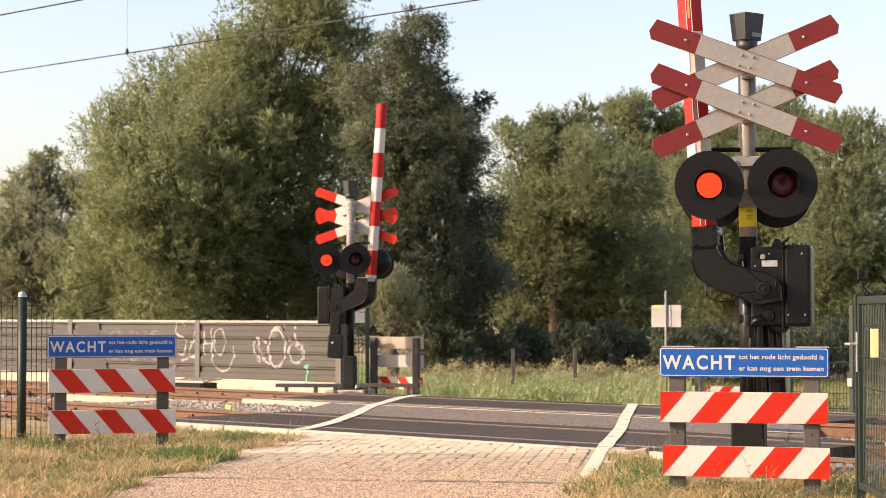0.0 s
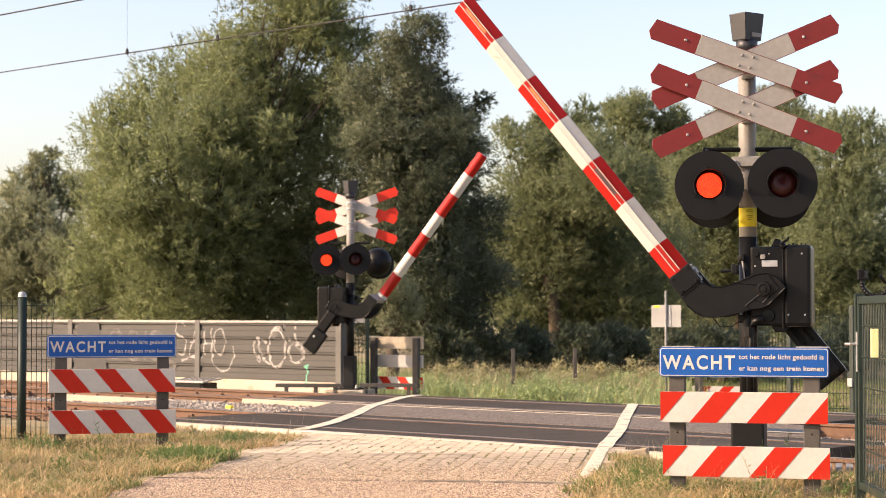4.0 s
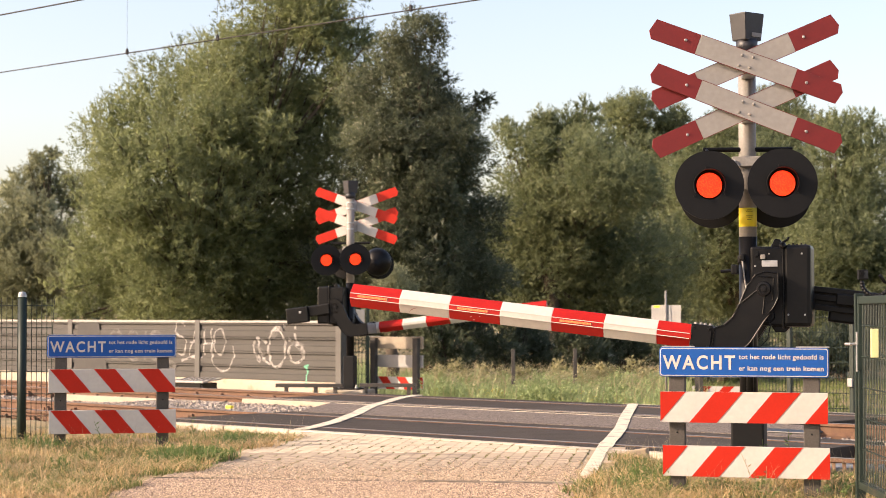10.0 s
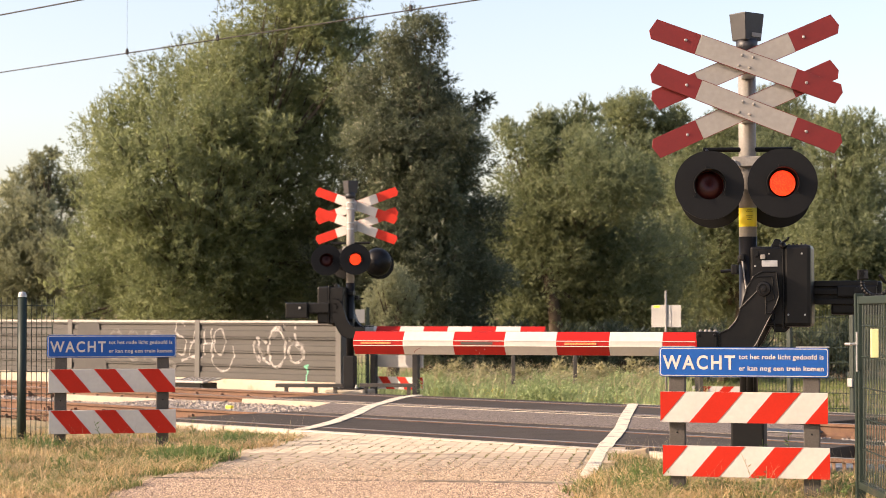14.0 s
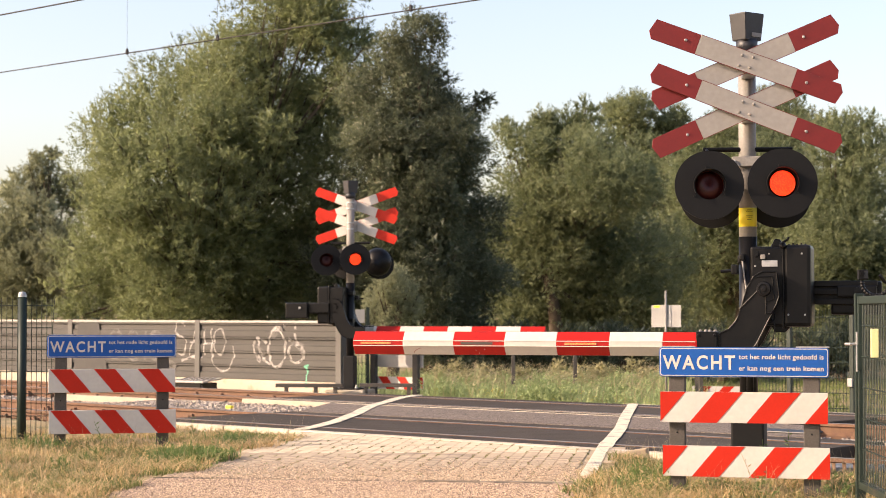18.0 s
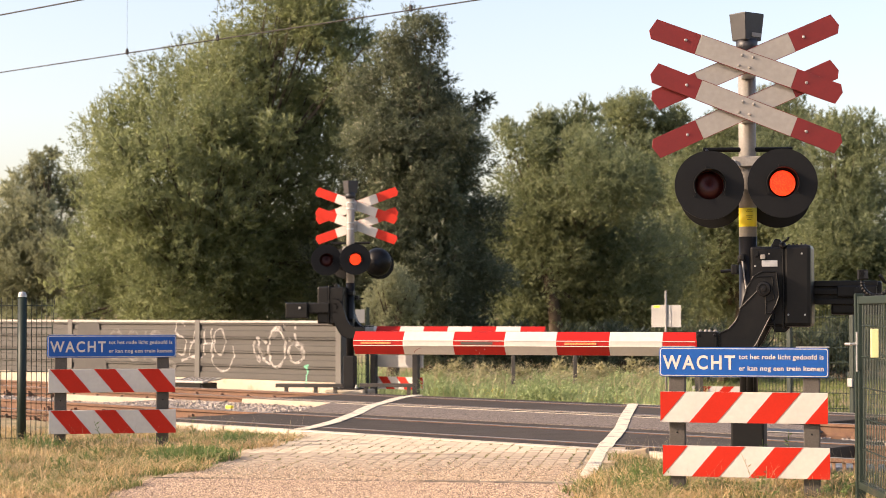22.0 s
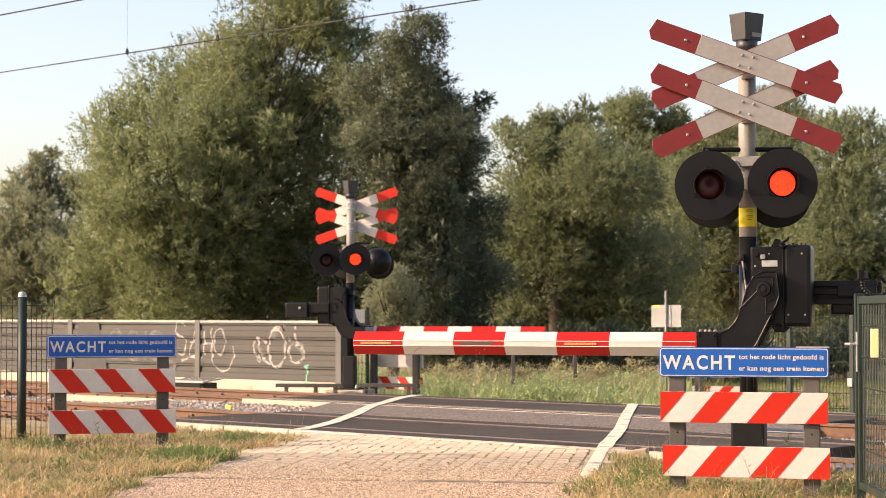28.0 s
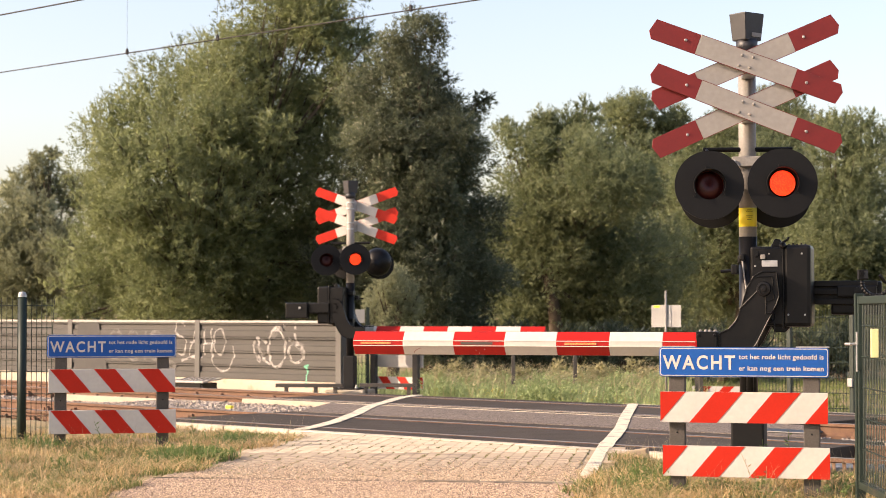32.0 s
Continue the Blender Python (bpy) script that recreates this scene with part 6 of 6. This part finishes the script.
def grass():
    g = np.random.default_rng(21)
    edge = lambda y: 0.16 * np.sin(y * 2.3) + 0.12 * np.sin(y * 5.1) + 0.30 * np.clip(y - 15.5, 0, 1)
    left = lambda x, y: (x - ROAD_X * y < ROAD_LEFT + 0.10 + edge(y)) & (NX * x + NY * y < 12.75)
    right = lambda x, y: (x - ROAD_X * y > ROAD_RIGHT + 0.10 + 0.07 * np.sin(y * 5) - 0.22 * np.clip(13.7 - y, 0, 1)) & (NX * x + NY * y < 12.75)
    def make(name, co, material, label, category="grass"):
        single(name, quads(name, co), material, label, category, kind="stuff")
    make("dry_grass", blades(clumped(-6.5, -1.2, 10.5, 18.9, 32000, left, g, 0.055, 30), 0.06, 0.0042, 2.2, g), "dry_grass", "short dry yellow grass on the verge")
    make("green_grass", blades(clumped(-6.0, -1.2, 10.5, 18.9, 11000, left, g, 0.07, 20), 0.05, 0.004, 1.2, g), "grass", "green grass tufts on the dry verge")
    make("dry_straw", blades(clumped(-6.0, -1.2, 10.8, 16.5, 13000, left, g, 0.09, 26), 0.10, 0.0028, 3.2, g), "straw", "matted pale straw on the verge")
    make("dry_straw", blades(clumped(0.9, 3.6, 10.8, 13.2, 3500, right, g, 0.08, 20), 0.10, 0.0028, 3.0, g), "straw", "matted pale straw under the sign stand")
    green = np.array([(-3.7, 15.3), (-2.3, 15.2), (-2.5, 14.5), (-2.25, 12.4), (-3.9, 16.5), (-2.1, 17.2), (-1.7, 18.0), (-3.2, 13.4), (-2.0, 13.9), (-2.9, 13.0), (-2.55, 12.6), (-4.2, 14.6), (-3.4, 14.4), (-3.0, 15.9), (-2.7, 15.3), (-4.6, 15.9), (-2.0, 12.9)])
    p = np.repeat(green, 800, 0) + g.normal(0, 1, (800 * len(green), 2)) * np.array([0.26, 0.42])
    p = p[left(p[:, 0], p[:, 1])]
    make("green_grass", blades(np.concatenate([p, ground_height(p[:, 0], p[:, 1])[:, None] - 0.01], 1), 0.06, 0.0045, 1.7, g), "grass", "patches of green grass in the dry verge")
    tufts = np.array([(-2.3, 15.15), (-2.12, 14.95), (-1.98, 15.05), (-1.86, 14.85), (-2.2, 14.75), (-2.02, 14.6), (-1.95, 16.9), (-3.5, 15.9)])
    p = np.repeat(tufts, 190, 0) + g.normal(0, 0.12, (190 * len(tufts), 2))
    make("weed_tufts", blades(np.concatenate([p, ground_height(p[:, 0], p[:, 1])[:, None]], 1), 0.10, 0.0065, 1.3, g), "weed_leaf", "lush green weed tufts round the posts")
    make("dry_grass", blades(clumped(0.6, 4.2, 10.6, 15.2, 15000, right, g, 0.06, 30), 0.07, 0.0045, 2.0, g), "dry_grass", "short dry grass under the sign stand")
    make("green_grass", blades(clumped(0.6, 4.2, 10.8, 15.2, 15000, right, g, 0.06, 24), 0.08, 0.005, 1.5, g), "grass", "green grass and weeds under the sign stand")
    make("dry_stems", blades(clumped(-6.5, -1.2, 10.8, 18.6, 2600, left, g, 0.3, 4), 0.20, 0.0016, 0.7, g), "seed", "thin dry stems above the verge grass")
    make("dry_stems", blades(clumped(0.7, 4.2, 11.0, 15.0, 1500, right, g, 0.3, 4), 0.22, 0.0016, 0.7, g), "seed", "thin dry stems under the sign stand")
    # weeds in the paving joints
    k = 300
    y = 13.1 + 4.4 * g.uniform(0, 1, k) ** 0.8
    r = ROAD_LEFT + 0.028 + 0.1045 * np.floor(g.uniform(0, 30, k)) + g.normal(0, 0.006, k)
    x = r + ROAD_X * y
    ok = NX * x + NY * y < 12.8
    p = np.stack([x, y, np.full(k, -0.008)], 1)[ok]
    p = np.repeat(p, 12, 0) + g.normal(0, 0.012, (12 * len(p), 3)) * np.array([0.45, 3.2, 0])
    make("joint_weeds", blades(p, 0.018, 0.003, 1.3, g), "joint_weed", "tiny weeds in the paving joints")
    # meadow beyond the tracks
    meadow = lambda x, y: (NX * x + NY * y > 20.9) & ((x > -0.25) | (y > 33)) & ((x < 3.7 + 0.3 * np.sin(y)) | ((y > 36) & (x < 5.0)))
    make("meadow_grass", blades(clumped(-1.2, 12, 24, 42, 60000, meadow, g, 0.22, 20), 0.40, 0.0062, 0.9, g), "tall_grass", "tall green meadow grass beyond the crossing")
    make("meadow_seed_heads", blades(clumped(-1.2, 12, 25, 44, 3600, meadow, g, 0.3, 8), 0.62, 0.005, 0.5, g), "seed", "dry seed heads above the meadow grass")
    make("wall_foot_grass", blades(clumped(-12, -1.5, 27, 44, 16000, lambda x, y: NX * x + NY * y > 21.6, g, 0.25, 20), 0.6, 0.012, 0.35, g), "tall_grass", "tall grass behind the noise wall")
    lawn = lambda x, y: (NX * x + NY * y > 20.8) & (x > 3.3)
    make("lawn_grass", blades(clumped(3.3, 14, 22, 46, 30000, lawn, g, 0.2, 20), 0.13, 0.006, 0.8, g), "grass", "mown green grass beyond the far track")
    c = clumped(-0.1, 3.9, 26.5, 36, 170, meadow, g, 0.3, 1)
    lobes = [(x, y, z + g.uniform(0.08, 0.26), g.uniform(0.16, 0.32)) for x, y, z in c]
    make("meadow_weeds", crown_leaves(lobes, 5200, 0.042, 77), "tall_grass", "bushy broad-leaved weeds in the meadow", "weeds")
    spots = ((1.35, 12.7), (1.62, 13.1), (1.25, 12.2), (1.52, 12.35), (2.62, 12.1), (2.1, 11.95), (2.95, 12.4), (1.85, 12.6), (1.15, 12.0), (1.75, 13.4), (2.45, 12.9))
    make("verge_weeds", crown_leaves([(x, y, 0.03, 0.11) for x, y in spots], 16000, 0.016, 78), "weed_leaf", "small leafy weeds under the sign stand", "weeds")
    spots = ((-2.25, 15.05), (-2.05, 14.9), (-1.9, 15.0), (-2.1, 14.65), (-3.65, 15.9), (-1.9, 16.6), (-2.75, 14.4), (-2.9, 13.6))
    make("verge_weeds", crown_leaves([(x, y, 0.03, 0.11) for x, y in spots], 16000, 0.017, 79), "weed_leaf", "small leafy weeds round the stand posts", "weeds")
    u = clumped(-0.5, 9, 28, 40, 600, meadow, g, 0.35, 6)
    u[:, 2] += g.uniform(0.36, 0.62, len(u))
    n = np.repeat(u, 14, 0) + g.normal(0, 0.05, (len(u) * 14, 3)) * np.array([1, 1, 0.6])
    e = 0.022
    co = np.stack([n + np.array(o) * e for o in ((-1, 0, -.3), (0, -1, .2), (1, 0, .3), (0, 1, -.2))], 1)
    u = clumped(0.0, 4.5, 25.5, 32, 260, meadow, g, 0.3, 4)
    u[:, 2] += g.uniform(0.16, 0.36, len(u))
    n = np.repeat(u, 6, 0) + g.normal(0, 0.03, (len(u) * 6, 3))
    make("meadow_flowers", np.stack([n + np.array(o) * 0.016 for o in ((-1, 0, -.3), (0, -1, .2), (1, 0, .3), (0, 1, -.2))], 1), "yellow_flower", "small yellow meadow flowers", "flowers")
    c = clumped(0.2, 5.5, 33.5, 36.5, 34, meadow, g, 0.3, 1)
    make("tall_umbel_weeds", crown_leaves([(x, y, z + g.uniform(0.45, 0.72), g.uniform(0.10, 0.2)) for x, y, z in c], 1500, 0.04, 81), "umbel_seed", "tall tan umbel weeds gone to seed", "weeds")
    make("meadow_umbels", co, "flower", "pale umbel flowers in the meadow", "flowers")
    # small green growth by the far mast
    q = np.stack([g.uniform(-3.0, -1.6, 1200), g.uniform(28.6, 29.6, 1200), np.full(1200, -0.3)], 1)
    make("mast_weeds", blades(q, 0.2, 0.008, 0.6, g), "grass", "low weeds round the far mast foot")


grass()


# ---------------- single stalks ----------------
def stalk(foot, tip, material, label, leaves, seed):
    """One thin bent stem with a few narrow leaves and a small head."""
    g = random.Random(seed)
    ob = thing("weed_stalk", Matrix.Translation(foot), label, "weed", "single weed stalks")
    way = Vector(tip) - Vector(foot)
    bend = way * 0.55 + Vector((way.z * 0.05, 0, 0))
    part("stem", Shape().tube([(0, 0, -0.03), bend * 0.5, bend, way], 0.0028, 5, 0.0014), material, ob)
    for k in range(leaves):
        f = 0.25 + 0.7 * k / leaves
        p = way * f + Vector((way.z * 0.05 * math.sin(math.pi * f), 0, 0))
        a = g.uniform(0, 6.28)
        d = Vector((math.cos(a), 0.4 * math.sin(a), g.uniform(0.2, 0.8))).normalized() * g.uniform(0.025, 0.05)
        w = Vector((-d.z, 0, d.x)) * 0.13
        part("leaf", Shape().put([p, p + d * 0.5 + w, p + d, p + d * 0.5 - w, p + d * 0.5 + Vector((0, 0.003, 0))], [(0, 1, 2, 3), (0, 4, 2, 1), (0, 3, 2, 4)]), material, ob)
    return ob


stalk((2.04, 11.88, 0.0), (1.95, 11.88, 0.29), "seed", "thin dry dark stalk before the striped board", 5, 1)
stalk((2.10, 11.90, 0.0), (2.12, 11.90, 0.20), "seed", "short dry stalk before the striped board", 4, 2)
stalk((2.36, 12.60, 0.0), (2.40, 12.60, 0.39), "weed_leaf", "tall green weed stalk behind the striped board", 12, 3)
stalk((2.20, 12.55, 0.0), (2.21, 12.55, 0.33), "weed_leaf", "green weed stalk with small leaves", 9, 4)
stalk((-2.38, 17.1, 0.0), (-2.36, 17.1, 0.24), "weed_leaf", "upright green weed on the verge", 10, 5)
stalk((-2.98, 15.85, 0.02), (-3.05, 15.85, 0.26), "weed_leaf", "pale weed between the striped boards", 9, 6)
stalk((-3.18, 15.4, 0.02), (-3.27, 15.4, 0.16), "straw", "bent dry stalk on the verge", 4, 7)
stalk((-2.42, 14.5, 0.02), (-2.36, 14.5, 0.17), "straw", "bent dry stalk on the verge", 4, 8)
stalk((-2.30, 14.3, 0.02), (-2.42, 14.3, 0.15), "straw", "bent dry stalk on the verge", 4, 9)


# ---------------- paving bricks, nearest singly ----------------
def bricks():
    me = Shape().box(-0.0492, 0.0492, -0.1034, 0.1034, -0.05, 0.0).mesh("brick", 0.0025)
    me.materials.append(M["brick"])
    dusty = me.copy()
    dusty.materials[0] = M["dusty_brick"]
    turn = -math.degrees(math.atan(ROAD_X))
    spots = []
    for col in range(31):
        r = ROAD_LEFT + 0.08 + col * 0.1045
        for row in range(36):
            y = 12.9 + row * 0.207 + (0.103 if col % 2 else 0)
            x = r + ROAD_X * y
            if y > 13.36 - 0.5 * col / 30 and NX * x + NY * y < 12.79 and r < ROAD_RIGHT - 0.19:
                spots.append((x, y))
    spots.sort(key=lambda p: p[1])
    rest, near = Shape(), Shape()
    g = random.Random(5)
    for i, (x, y) in enumerate(spots):
        z = g.uniform(-0.0015, 0.0015)
        m = pose(x + g.uniform(-.003, .003), y, z, g.uniform(-0.3, 0.3), g.uniform(-0.4, 0.4), turn + g.uniform(-0.7, 0.7))
        if i < 300:
            part("brick", dusty if y < 15.6 else me, "dusty_brick" if y < 15.6 else "brick", paving, at=m)
        else:
            (near if y < 15.6 else rest).box(-0.0490, 0.0490, -0.1030, 0.1030, -0.05, 0.0, m)
    tagged(part("brick_field", near, "dusty_brick", paving, "dusty paving bricks beside the asphalt"), kind="stuff")
    tagged(part("brick_field", rest, "brick_rest", paving, "buff paving bricks farther on"), kind="stuff")


bricks()


def grit():
    """Loose grit and sand on the paving near the asphalt seam."""
    g = np.random.default_rng(33)
    k = 9000
    f = g.uniform(0, 1, k)
    y = 13.0 + np.abs(g.normal(0, 0.75, k))
    x = ROAD_LEFT + 0.05 + (ROAD_RIGHT - ROAD_LEFT - 0.1) * f + ROAD_X * y
    ok = (NX * x + NY * y < 12.7) & (y > 13.28 - 0.5 * f)
    p = np.stack([x, y, np.full(k, 0.004)], 1)[ok]
    base = np.array([(-1, -.8, -.5), (.9, -1, -.5), (1, .8, -.5), (-.8, 1, -.5), (0.1, 0.0, .6)])
    s = g.uniform(0.003, 0.008, (len(p), 1, 1))
    co = base[None] * s * g.uniform(0.7, 1.3, (len(p), 1, 3)) + p[:, None]
    faces = np.array([(0, 1, 4), (1, 2, 4), (2, 3, 4), (3, 0, 4)])
    me = bpy.data.meshes.new("grit")
    me.from_pydata(co.reshape(-1, 3).tolist(), [], (faces[None] + np.arange(len(p))[:, None, None] * 5).reshape(-1, 3).tolist())
    single("grit", me, "chips", "loose brown grit on the paving", "grit", kind="stuff")
    # stone chips standing out of the asphalt
    k = 26000
    y = g.uniform(11.3, 13.3, k)
    f = g.uniform(0.01, 0.99, k)
    x = ROAD_LEFT + (ROAD_RIGHT - ROAD_LEFT) * f + ROAD_X * y
    ok = y < 13.2 - 0.5 * f
    p = np.stack([x, y, np.full(k, 0.001)], 1)[ok]
    s = g.uniform(0.005, 0.010, (len(p), 1, 1))
    co = base[None] * s * g.uniform(0.7, 1.3, (len(p), 1, 3)) + p[:, None]
    me = bpy.data.meshes.new("stone_chips")
    me.from_pydata(co.reshape(-1, 3).tolist(), [], (faces[None] + np.arange(len(p))[:, None, None] * 5).reshape(-1, 3).tolist())
    single("stone_chips", me, "chips", "reddish stone chips in the asphalt surface", "gravel", kind="stuff")


grit()


# ---------------- motion ----------------
def motions():
    near_rows = [(0, 86.4), (0.35, 86.2), (0.6, 85.2), (0.8, 82.6), (1.0, 79.8), (1.5, 74.7), (2.0, 70.0), (3.0, 60.5), (5.5, 38.8), (6.0, 34.9), (7.0, 27.6), (8.0, 20.6), (9.0, 13.6), (10.0, 6.7), (11.0, 0.3), (11.15, 0.0), (32.0, 0.0)]
    far_rows = [(0, 86.2), (0.6, 85.6), (0.8, 84.0), (1.0, 81.0), (1.5, 75.6), (2.0, 70.9), (3.0, 61.9), (5.5, 41.4), (6.0, 37.6), (7.0, 29.8), (8.0, 22.2), (9.0, 14.4), (10.0, 7.1), (11.0, 0.6), (11.25, 0.0), (32.0, 0.0)]
    for arm, far in ARMS:
        at = arm.matrix_basis.translation.copy()
        walk(arm, [(t, pose(at.x, at.y, at.z, 0, a, 0)) for t, a in (far_rows if far else near_rows)])
    period, start, duty, lap = 0.6735, 0.872, 0.425, 0.03
    def flash(ob, phase, out, inside, base=(0, 0)):
        """The lit disc comes forward through the lens, and sinks back into the lamp."""
        def lit(t):
            at = (t / period - start) % 1
            return at < duty + lap or at > 1 - lap if phase == 0 else at > duty - lap or at < lap
        rows, last = [(0.0, pose(0, out if lit(0) else inside, 0))], lit(0)
        for k in range(1, 32 * FPS):
            t = k / FPS
            now = lit(t)
            if now != last:
                rows.append(((k - 1) / FPS, pose(0, out if last else inside, 0)))
                rows.append((t, pose(0, out if now else inside, 0)))
                last = now
        rows.append((32.0, pose(0, out if last else inside, 0)))
        clean = [r for i, r in enumerate(rows) if i == 0 or r[0] > rows[i - 1][0] + 1e-6]
        walk(ob, clean)
    for g, phase in LAMPS:
        flash(g, phase, 0.004, 0.12)
    for g, phase, hy in STRIPS:
        flash(g, phase, -hy, -hy + 0.03)


motions()
